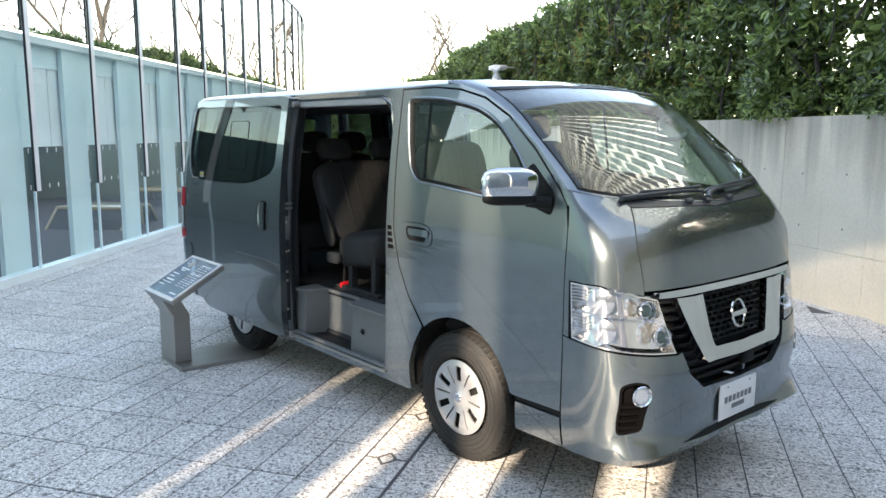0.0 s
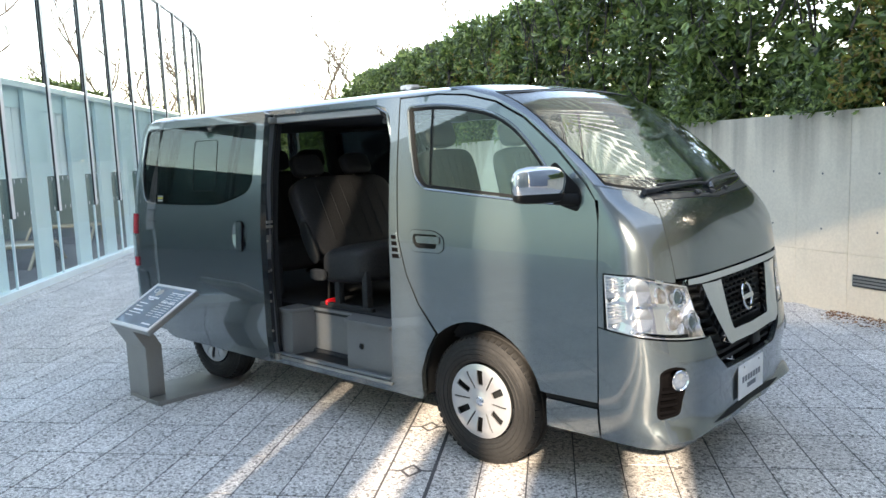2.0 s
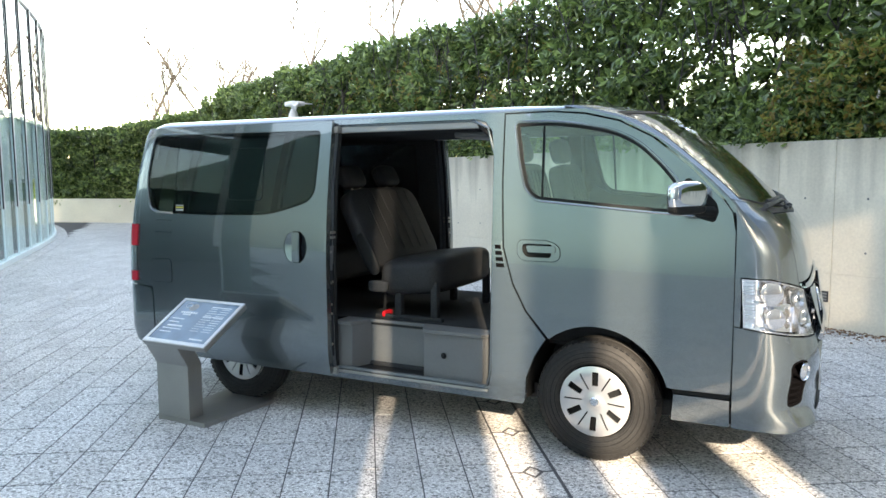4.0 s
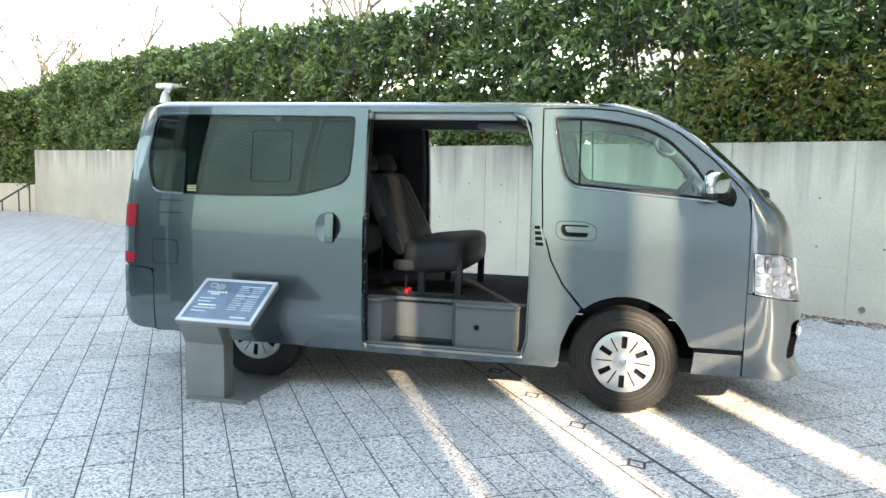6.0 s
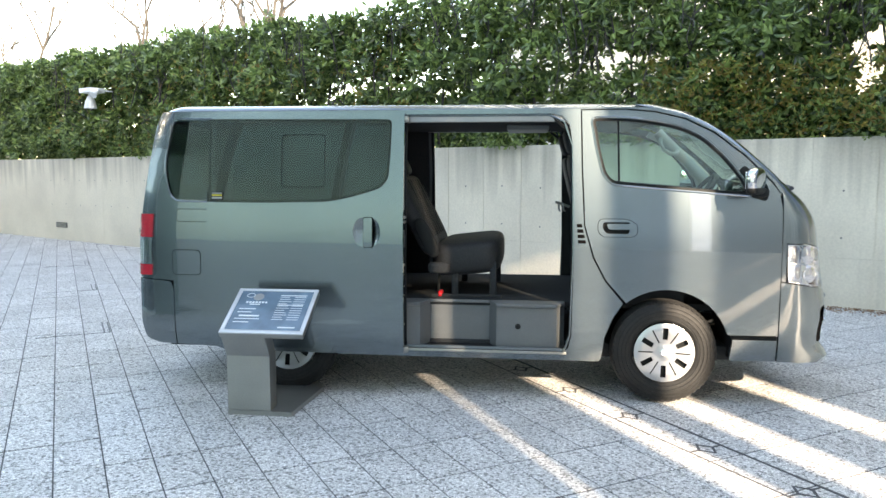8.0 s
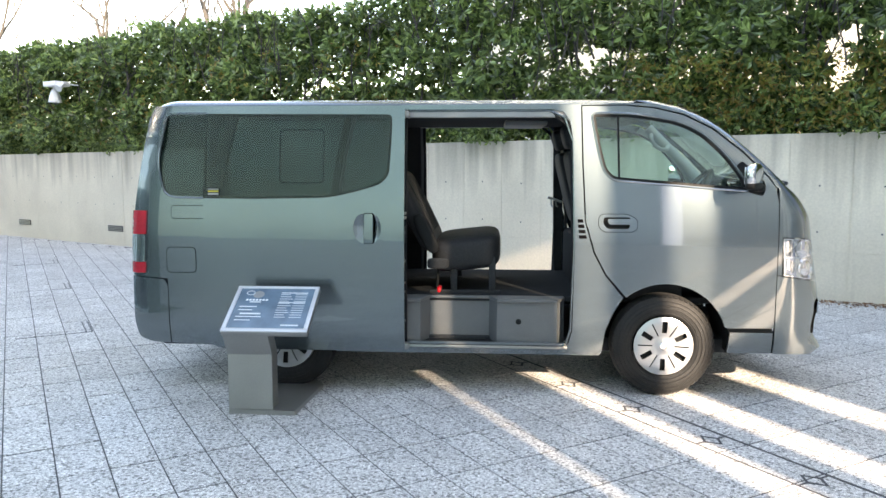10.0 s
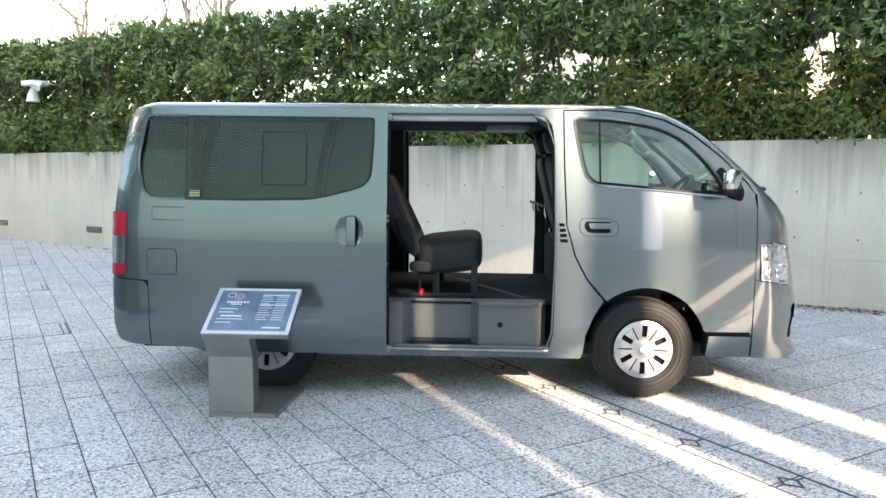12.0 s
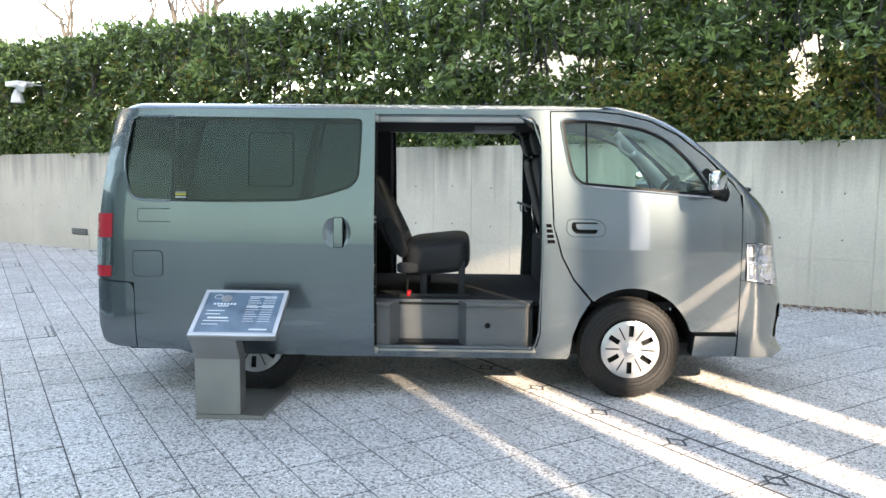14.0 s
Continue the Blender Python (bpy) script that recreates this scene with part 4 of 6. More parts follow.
    for nm, z0, z1, mt in (("tail_lamp", 1.075, 1.235, RED_LENS), ("reversing_lamp", 0.885, 1.073, CLEAR), ("tail_lamp", 0.81, 0.883, RED_LENS)):
        part(nm, skin(bmesh.new(), [(x_rear(z0) + 0.012, z0), (-0.932 - (1.235 - z0) * 0.05, z0), (-0.932 - (1.235 - z1) * 0.05, z1), (x_rear(z1) + 0.012, z1)], [], side_map(0.012, left), 0.02, 0.02, fl), mt, van)
    part("lamp_backing", skin(bmesh.new(), [(x_rear(0.885) + 0.015, 0.885), (-0.955, 0.885), (-0.945, 1.073), (x_rear(1.07) + 0.015, 1.073)], [], side_map(0.0085, left), 0.003, 0.03, fl), LAMPSILVER, van)
    if r:
        lid = rounded([(-0.80, 0.984), (-0.80, 0.815), (-0.60, 0.815), (-0.60, 0.984)], 0.03)
        # oversized black sheet draws the dark gap round the lid
        part("fuel_lid_gap", skin(bmesh.new(), inset(lid, -0.004), [], side_map(0.0015, left), 0.002, 0.05, fl), PLASTIC, van)
        part("fuel_lid", skin(bmesh.new(), lid, [], side_map(0.004, left), 0.003, 0.05, fl), PAINT, van)
    rail = rounded([(-0.76, 1.268), (-0.76, 1.185), (-0.40, 1.185), (-0.40, 1.268)], 0.02)
    # black sheet behind the cover stands for its shaded edge gap
    part("rail_gap", skin(bmesh.new(), inset(rail, -0.004), [], side_map(0.0015, left), 0.002, 0.05, fl), PLASTIC, van)
    part("rail_cover", skin(bmesh.new(), rail, [], side_map(0.005, left), 0.004, 0.05, fl), PAINT, van)
    # track over the opening
    yy = lambda v: VW - v if left else v
    y0, y1 = sorted((yy(0.125), yy(0.19)))
    part("door_track", boxed(0.82, 1.90, y0, y1, 1.862, 1.912, 0.006), GREYTRIM, van)
    y0, y1 = sorted((yy(0.04), yy(0.30)))
    part("step_track", boxed(0.40, 1.93, y0, y1, 0.30, 0.325, 0.004), PLASTIC, van)
    # wheels
    for wx in (0.0, 2.563):
        wheel(wx, 0.035 if wx > 1 else 0.06, left)
        part("arch_liner", lathe_arc(wx, left), LINER, van)


def lathe_arc(wx, left):
    bm = bmesh.new()
    rows = []
    for a in np.linspace(-8, 188, 24):
        c, s = math.cos(radians(a)), math.sin(radians(a))
        rows.append([bm.verts.new((wx + 0.01 + c * 0.43, VW - y if left else y, 0.355 + s * 0.43)) for y in (0.05, 0.30, 0.50)])
    for p, q in zip(rows, rows[1:]):
        for k in range(2):
            bm.faces.new((p[k], q[k], q[k + 1], p[k + 1]))
    bmesh.ops.solidify(bm, geom=bm.faces[:], thickness=0.01)
    return bm


def wheel(wx, y0, left):
    sg = -1 if left else 1
    yb = VW - y0 if left else y0
    c = (wx, yb, 0.345)
    w = part("wheel", lathe(bmesh.new(), [(sg * 0.03, 0.19), (sg * 0.06, 0.10), (sg * 0.06, 0.0)], c, n=32), PLASTIC, van)
    prof = [(0.015, 0.205), (0.004, 0.222), (0.006, 0.226), (0.001, 0.230), (-0.001, 0.248), (0.002, 0.251), (-0.002, 0.254), (0.0, 0.272), (0.004, 0.275), (0.002, 0.278), (0.007, 0.296), (0.011, 0.299), (0.009, 0.302), (0.022, 0.326), (0.035, 0.337), (0.05, 0.343), (0.063, 0.345), (0.066, 0.338), (0.074, 0.338), (0.077, 0.345), (0.105, 0.346), (0.108, 0.338), (0.116, 0.338), (0.119, 0.345), (0.14, 0.343),
            (0.16, 0.335), (0.185, 0.30), (0.195, 0.26), (0.18, 0.21), (0.10, 0.2)]
    part("tyre", lathe(bmesh.new(), [(sg * a, r) for a, r in prof], c, n=64, closed=True), RUBBER, w)
    bm = bmesh.new()
    for k in range(56):
        for off, ya in ((0.0, 0.030), (0.5, 0.148)):
            q = Matrix.Translation(c) @ Matrix.Rotation(2 * math.pi * (k + off) / 56, 4, "Y") @ Matrix.Translation((0, sg * ya, 0.3365)) @ Matrix.Rotation(radians(26 * sg * (1 if ya < 0.1 else -1)), 4, "X")
            vs = [bm.verts.new(q @ Vector((x, y, z))) for x, y, z in ((-0.013, -0.014, -0.006), (0.013, -0.014, -0.006), (0.013, 0.014, -0.006), (-0.013, 0.014, -0.006), (-0.012, -0.013, 0.002), (0.012, -0.013, 0.002), (0.012, 0.013, 0.002), (-0.012, 0.013, 0.002))]
            for f in ((4, 5, 6, 7), (0, 1, 5, 4), (1, 2, 6, 5), (2, 3, 7, 6), (3, 0, 4, 7)):
                bm.faces.new([vs[i] for i in f])
    bmesh.ops.recalc_face_normals(bm, faces=bm.faces)
    tagged(part("tread", bm, RUBBER, w, smooth=False), kind="stuff")
    ring = arc(0, 0, 0.197, 0, 360, 64)[:-1]
    holes = []

    def slot(a0, w, ri, ro):
        q = [(ri, -w * 0.9), (ro, -w), (ro, w), (ri, w * 0.9)]
        return rounded([(r * math.cos(radians(a0 + d * 0.1 / r)), r * math.sin(radians(a0 + d * 0.1 / r))) for r, d in q], 0.006)
    for k in range(6):
        holes.append(slot(k * 60 + 88, 10.5, 0.088, 0.168))
        holes.append(slot(k * 60 + 118, 2.6, 0.072, 0.170))

    def dome(u, v):
        r = math.hypot(u, v)
        d = lerp(r, [0, 0.03, 0.05, 0.09, 0.15, 0.19, 0.2, 0.21], [-0.004, -0.003, 0.008, 0.003, -0.006, 0.0, 0.006, 0.016])
        return Vector((c[0] + u, c[1] + sg * d, c[2] + v))
    part("hubcap", skin(bmesh.new(), ring, holes, dome, 0.008, 0.02, left), SILVER, w, "silver slotted hubcap")
    part("hub_emblem", lathe(bmesh.new(), [(sg * -0.008, 0.0), (sg * -0.008, 0.02), (sg * -0.002, 0.026)], c, n=24), CHROME, w)
    return w


for lf in (False, True):
    van_side(lf)


# roof
def roof_z(x, y):
    t = abs(y - VC) / (VC - 0.118)
    z = 1.944 + 0.034 * (1 - min(1.0, t) ** 16) + 0.024 * (1 - min(1.0, t) ** 2.5)
    xf = roof_front(y)
    d = xf - x
    z -= max(0.0, z - 1.964) * max(0.0, 1 - d / 0.55) ** 2
    d = x - roof_rear(y)
    z -= 0.05 * max(0.0, 1 - d / 0.16) ** 2
    return z


def roof_rear(y):
    k = max(0.0, REAR_R - (min(y, VW - y) - 0.118))
    t = abs(y - VC) / (VC - 0.118)
    return -0.913 - 0.022 * (1 - t * t) + REAR_R - math.sqrt(max(0.0, REAR_R ** 2 - k * k))


def roof_front(y):
    t = min(1.0, abs(y - VC) / (VC - 0.118))
    return 2.36 + 0.30 * (1 - t ** 2.1) ** (1 / 2.1)


bm = bmesh.new()
rows = []
for j in range(41):
    y = VC + (VC - 0.118) * math.sin((j / 40 - 0.5) * math.pi)
    t = abs(y - VC) / (VC - 0.118)
    xr, xf = roof_rear(y), roof_front(y)
    rows.append([bm.verts.new((xr + (xf - xr) * i / 60, y, roof_z(xr + (xf - xr) * i / 60, y))) for i in range(61)])
for p, q in zip(rows, rows[1:]):
    for k in range(60):
        bm.faces.new((p[k], p[k + 1], q[k + 1], q[k]))
bmesh.ops.recalc_face_normals(bm, faces=bm.faces)
bmesh.ops.solidify(bm, geom=bm.faces[:], thickness=0.02)
part("roof", bm, PAINT, van, angle=60)
# rear face
def rear_map(off=0.0):
    def f(y, z):
        return Vector((x_rear(z) + 0.003 - off - 0.02 * (1 - ((y - VC) / 0.7) ** 2), y, z))
    return f


GATE = [(0.112, 0.36), (VW - 0.112, 0.36), (VW - 0.112, 1.1), (VW - 0.218, 1.935), (0.218, 1.935), (0.112, 1.1)]
GWIN = rounded([(0.30, 1.25), (VW - 0.30, 1.25), (VW - 0.36, 1.82), (0.36, 1.82)], 0.06)
part("tailgate", skin(bmesh.new(), GATE, [GWIN], rear_map(), 0.03, 0.08, True), PAINT, van)
gw = part("rear_window", skin(bmesh.new(), GWIN, [], rear_map(-0.005), 0.004, 0.15, True), DARKGLASS, van, "dark privacy glass")
gw.visible_shadow = False
part("underbody", boxed(-0.95, 3.45, 0.22, VW - 0.22, 0.26, 0.36, 0.02), LINER, van)

# nose
FM = front_map()
FS2 = 2 * FRONT_S


def nose_pose(s, z, off=0.0):
    f = front_map(off)
    p = f(s, z)
    tx = (f(s + 0.002, z) - f(s - 0.002, z)).normalized()
    tz = (f(s, z + 0.002) - f(s, z - 0.002)).normalized()
    nr = tx.cross(tz).normalized()
    tz = nr.cross(tx)
    return Matrix(((tx.x, tz.x, nr.x, p.x), (tx.y, tz.y, nr.y, p.y), (tx.z, tz.z, nr.z, p.z), (0, 0, 0, 1)))


def blob(bm, c, r, e=0.5, seg=32, rings=16):
    """A rounded block: a sphere squared up by e."""
    g = bmesh.ops.create_uvsphere(bm, u_segments=seg, v_segments=rings, radius=1.0)
    for v in g["verts"]:
        q = [math.copysign(abs(k) ** e, k) for k in v.co]
        v.co = Vector((c[0] + q[0] * r[0], c[1] + q[1] * r[1], c[2] + q[2] * r[2]))
    return bm


WS = [(0.165, 1.70), (0.195, 1.463), (0.345, 1.430), (0.545, 1.410), (0.83, 1.395), (FRONT_S, 1.390), (FS2 - 0.83, 1.395), (FS2 - 0.545, 1.410), (FS2 - 0.345, 1.430), (FS2 - 0.195, 1.463), (FS2 - 0.165, 1.70),
      (FS2 - 0.19, 1.925), (FS2 - 0.56, 1.950), (FRONT_S, 1.956), (0.56, 1.950), (0.19, 1.925)]
ws = part("windscreen", skin(bmesh.new(), WS, [], front_map(-0.004), 0.005, 0.05), SCREEN, van, "clear windscreen")
ws.visible_shadow = False
part("screen_surround", skin(bmesh.new(), [(0.0, 1.434), (0.11, 1.468), (0.19, 1.456), (0.345, 1.424), (0.545, 1.404), (0.83, 1.389), (FRONT_S, 1.384), (FS2 - 0.83, 1.389), (FS2 - 0.545, 1.404), (FS2 - 0.345, 1.424), (FS2 - 0.19, 1.456), (FS2 - 0.11, 1.468), (FS2, 1.434),
                                             (FS2, 1.968), (FRONT_S, 1.974), (0.0, 1.968)], [WS], FM, 0.02, 0.05), PAINT, van)
part("screen_seal", skin(bmesh.new(), WS, [inset(WS, 0.014)], front_map(-0.002), 0.004, 0.05), PLASTIC, van)
cowl = part("cowl", skin(bmesh.new(), [(0.37, 1.388), (FRONT_S, 1.368), (FS2 - 0.37, 1.388), (FS2 - 0.33, 1.424), (FS2 - 0.545, 1.404), (FRONT_S, 1.384), (0.545, 1.404), (0.33, 1.424)], [], FM, 0.01, 0.05), COWL, van, "black cowl below the windscreen")
for s0, zz in ((0.70, 1.392), (0.92, 1.388), (1.40, 1.392)):
    part("washer_nozzle", placed(boxed(-0.022, 0.022, -0.01, 0.012, 0.0, 0.018, 0.004), nose_pose(s0, zz, 0.0)), COWL, cowl)
hood_half = [(0.373, 1.384), (0.384, 1.27), (0.408, 1.10), (0.412, 1.046), (0.70, 1.040), (FRONT_S, 1.038)]
part("hood", skin(bmesh.new(), [(FRONT_S, 1.364)] + hood_half[:-1] + [(FRONT_S, 1.038)] + [(FS2 - u, v) for u, v in reversed(hood_half[:-1])], [], FM, 0.02, 0.04), PAINT, van)
HEAD = [(0.035, 1.074), (0.20, 1.071), (0.434, 1.018), (0.484, 1.006), (0.52, 0.893), (0.567, 0.762), (0.42, 0.776), (0.281, 0.795), (0.045, 0.828)]
FENDER = [(0.0005, 0.835), (0.031, 0.830), (0.030, 1.080), (0.20, 1.077), (0.406, 1.030), (0.408, 1.046), (0.403, 1.10), (0.379, 1.27), (0.368, 1.386), (0.355, 1.420), (0.19, 1.452), (0.11, 1.464), (0.0005, 1.430)]
BUMP = [(0.0005, 0.305), (0.25, 0.300), (0.43, 0.278), (0.62, 0.280), (0.89, 0.325), (FRONT_S, 0.335)]
BTOP = [(0.741, 0.583), (0.641, 0.664), (0.600, 0.765), (0.572, 0.757), (0.42, 0.770), (0.281, 0.789), (0.045, 0.822), (0.0005, 0.830)]
FOG = rounded([(0.262, 0.655), (0.262, 0.432), (0.385, 0.447), (0.40, 0.60), (0.398, 0.657), (0.33, 0.675)], 0.03)
bump_poly = BUMP + [(FS2 - u, v) for u, v in reversed(BUMP[:-1])] + [(FS2 - u, v) for u, v in reversed(BTOP)] + [(FRONT_S, 0.572)] + BTOP


def bump_map(off=0.0):
    base = front_map(off)

    def f(s, z):
        p = base(s, z)
        a = min(s, FS2 - s)
        # flared lip low on the corners
        k = 0.035 * max(0.0, 1 - ((z - 0.34) / 0.07) ** 2) * max(0.0, min(1.0, (a - 0.16) / 0.12)) * max(0.0, min(1.0, (0.62 - a) / 0.2))
        n = Vector((p.x - 3.1, (p.y - VC) * 0.6, 0))
        return p + n.normalized() * k
    return f


bumper = part("bumper", skin(bmesh.new(), bump_poly, [FOG, mirrored(FOG)], bump_map(), 0.03, 0.04), PAINT, van)
part("lower_intake", skin(bmesh.new(), [(0.62, 0.352), (0.80, 0.372), (FRONT_S, 0.376), (FS2 - 0.80, 0.372), (FS2 - 0.62, 0.352), (FS2 - 0.80, 0.346), (FRONT_S, 0.352), (0.80, 0.346)], [], front_map(0.004), 0.008, 0.04), PLASTIC, bumper)
for mir in (False, True):
    mm = mirrored if mir else (lambda q: q)
    ss = (lambda a: FS2 - a) if mir else (lambda a: a)
    part("front_fender", skin(bmesh.new(), mm(FENDER), [], FM, 0.02, 0.04), PAINT, van)
    # head lamp
    lamp = part("headlamp", skin(bmesh.new(), mm(inset(HEAD, 0.004)), [], front_map(-0.075), 0.004, 0.03), LAMPSILVER, van, "silver reflector housing")
    part("lens", skin(bmesh.new(), mm(inset(HEAD, 0.003)), [], FM, 0.004, 0.04), CLEAR, lamp, "clear lens").visible_shadow = False
    part("bezel", skin(bmesh.new(), mm(inset(HEAD, 0.002)), [mm(inset(HEAD, 0.008))], front_map(-0.004), 0.075, 0.03), LAMPSILVER, lamp, "silver bezel")
    part("shelf", skin(bmesh.new(), mm([(0.06, 0.955), (0.30, 0.945), (0.51, 0.915), (0.515, 0.905), (0.30, 0.932), (0.06, 0.942)]), [], front_map(-0.03), 0.045, 0.03), LAMPSILVER, lamp)
    for s0, z0, r0 in ((0.40, 0.955, 0.044), (0.475, 0.835, 0.046)):
        m = nose_pose(ss(s0), z0, -0.05)
        part("projector", placed(lathe(bmesh.new(), [(0.0, 0.02), (0.02, r0 * 0.8), (0.045, r0), (0.048, r0 * 0.93), (0.03, r0 * 0.75)], (0, 0, 0), "z", 28), m), CHROME, lamp)
        part("bulb", placed(lathe(bmesh.new(), [(0.0, 0.0), (0.01, r0 * 0.74), (0.03, r0 * 0.62), (0.042, r0 * 0.3), (0.045, 0.0)], (0, 0, 0), "z", 20), m), DARKGLASS, lamp)
    m = nose_pose(ss(0.20), 1.0, -0.055)
    part("reflector", placed(lathe(bmesh.new(), [(0.0, 0.012), (0.015, 0.04), (0.045, 0.058), (0.047, 0.053)], (0, 0, 0), "z", 28), m), LAMPSILVER, lamp)
    m = nose_pose(ss(0.21), 0.875, -0.055)
    part("reflector", placed(lathe(bmesh.new(), [(0.0, 0.012), (0.015, 0.036), (0.045, 0.05), (0.047, 0.046)], (0, 0, 0), "z", 28), m), LAMPSILVER, lamp)
    part("indicator_bulb", placed(blob(bmesh.new(), (0, 0, 0.02), (0.022, 0.016, 0.02), 0.8, 14, 8), m), AMBER, lamp, "orange indicator bulb")
    for k in range(5):
        for zz, top in ((0.865, 0), (0.985, 1)):
            z = zz + k * 0.014
            part("rib", skin(bmesh.new(), mm([(0.05, z), (0.12, z), (0.12, z + 0.006), (0.05, z + 0.006)]), [], front_map(-0.045), 0.03, 0.04), LAMPSILVER, lamp)
    # fog lamp recess, its shade painted near-black on floor, rim and slats
    fog = part("fog_recess", skin(bmesh.new(), mm(inset(FOG, -0.004)), [], front_map(-0.045), 0.006, 0.03), GAPSHADE, bumper)
    part("fog_rim", skin(bmesh.new(), mm(inset(FOG, -0.001)), [mm(inset(FOG, 0.012))], front_map(-0.002), 0.045, 0.03), GAPSHADE, fog)
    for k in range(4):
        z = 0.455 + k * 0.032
        part("slat", skin(bmesh.new(), mm([(0.272, z), (0.385, z), (0.388, z + 0.013), (0.272, z + 0.013)]), [], front_map(-0.012), 0.03, 0.04), GAPSHADE, fog)
    m = nose_pose(ss(0.345), 0.607, -0.04)
    part("fog_lamp", placed(lathe(bmesh.new(), [(0.0, 0.03), (0.025, 0.040), (0.045, 0.046), (0.048, 0.043), (0.040, 0.038)], (0, 0, 0), "z", 28), m), CHROME, fog)
    part("fog_lens", placed(lathe(bmesh.new(), [(0.030, 0.037), (0.042, 0.03), (0.046, 0.0)], (0, 0, 0), "z", 28), m), LAMPSILVER, fog)
# grille
GR = [(0.487, 1.012), (0.582, 0.825), (0.641, 0.672), (0.741, 0.590), (FRONT_S, 0.580)]
gr_poly = GR + [(FS2 - u, v) for u, v in reversed(GR[:-1])]
grille = part("grille", skin(bmesh.new(), gr_poly, [], front_map(-0.065), 0.01, 0.06), PLASTIC, van, "black mesh grille")
for k in range(9):
    z = 0.765 + k * 0.026
    k0 = 0.83 - (z - 0.755) / 0.23 * 0.06
    part("mesh_bar", skin(bmesh.new(), [(k0, z), (FS2 - k0, z), (FS2 - k0, z + 0.007), (k0, z + 0.007)], [], front_map(-0.022 + (0.006 if k % 2 else 0)), 0.03, 0.06), PLASTIC, grille)
    for j in range(9):
        u = k0 + 0.02 + (j + (0.5 if k % 2 else 0.0)) * 0.058
        if u + 0.02 > FS2 - k0:
            continue
        part("mesh_web", skin(bmesh.new(), [(u, z), (u + 0.011, z), (u + 0.018, z + 0.027), (u + 0.007, z + 0.027)], [], front_map(-0.026), 0.02, 0.06), PLASTIC, grille)
for mir in (False, True):
    mm = mirrored if mir else (lambda q: q)
    for k in range(9):
        z = 0.66 + k * 0.04
        a, b = lerp(z, [0.59, 0.672, 0.825, 1.012], [0.741, 0.641, 0.582, 0.487]) + 0.008, lerp(z, [0.70, 1.0], [0.735, 0.60])
        if b - a > 0.03:
            part("side_fin", skin(bmesh.new(), mm([(a, z), (b, z - 0.004), (b, z + 0.010), (a, z + 0.013)]), [], front_map(-0.02), 0.04, 0.05), PLASTIC, grille)
for z in (0.615, 0.65):
    part("lower_bar", skin(bmesh.new(), [(0.72, z), (FS2 - 0.72, z), (FS2 - 0.72, z + 0.012), (0.72, z + 0.012)], [], front_map(-0.03), 0.03, 0.06), PLASTIC, grille)
part("sensor_block", placed(boxed(-0.05, 0.05, -0.03, 0.025, -0.02, 0.02, 0.006), nose_pose(FRONT_S + 0.10, 0.645, -0.03)), PLASTIC, grille)
part("chrome_bar", skin(bmesh.new(), [(0.484, 1.012), (0.60, 1.006), (FRONT_S, 1.002), (FS2 - 0.60, 1.006), (FS2 - 0.484, 1.012), (FS2 - 0.488, 1.036), (FRONT_S, 1.032), (0.488, 1.036)], [], front_map(0.012), 0.03, 0.04), CHROME, grille, "polished chrome bar")
VO = [(0.592, 1.0), (0.66, 0.855), (0.728, 0.722), (0.760, 0.700), (FRONT_S, 0.690)]
VI = [(FRONT_S, 0.748), (0.842, 0.755), (0.828, 0.765), (0.80, 0.86), (0.772, 1.0)]
part("chrome_surround", skin(bmesh.new(), VO + [(FS2 - u, v) for u, v in reversed(VO[:-1])] + [(FS2 - u, v) for u, v in reversed(VI)] + VI[1:], [], lambda u, v: front_map(0.014 + 0.012 * max(0, 1 - abs((min(u, FS2 - u) - 0.72) / 0.1)))(u, v), 0.035, 0.035), CHROME, grille, "polished chrome V-shaped surround")
m = nose_pose(FRONT_S, 0.872, 0.0)
bm = bmesh.new()
tube(bm, [(0.056 * math.cos(a), 0.064 * math.sin(a), 0.012) for a in np.linspace(0, 2 * math.pi, 33)[:-1]], 0.008, 8, close=True)
badge = part("badge_ring", placed(bm, m), CHROME, grille)
part("badge_bar", placed(boxed(-0.066, 0.066, -0.013, 0.013, 0.008, 0.022, 0.004), m), CHROME, badge)
# number board: plain bars stand for the lettering
m = nose_pose(FRONT_S, 0.468, 0.012)
pl = part("front_plate", placed(boxed(-0.167, 0.167, -0.085, 0.085, 0.0, 0.006, 0.002), m), PLATE, van, "white display plate with grey bars")
for k in range(7):
    part("print_bar", placed(boxed(-0.125 + k * 0.0365, -0.098 + k * 0.0365, -0.008, 0.022, 0.006, 0.0068), m), INK, pl)
part("print_bar", placed(boxed(-0.058, 0.058, -0.045, -0.022, 0.006, 0.0068), m), INK, pl)
for k in (-1, 1):
    part("screw", placed(lathe(bmesh.new(), [(0.006, 0.006), (0.009, 0.004), (0.009, 0.0)], (k * 0.10, 0.068, 0), "z", 10), m), STEEL, pl)
# wipers
f2 = front_map(0.022)
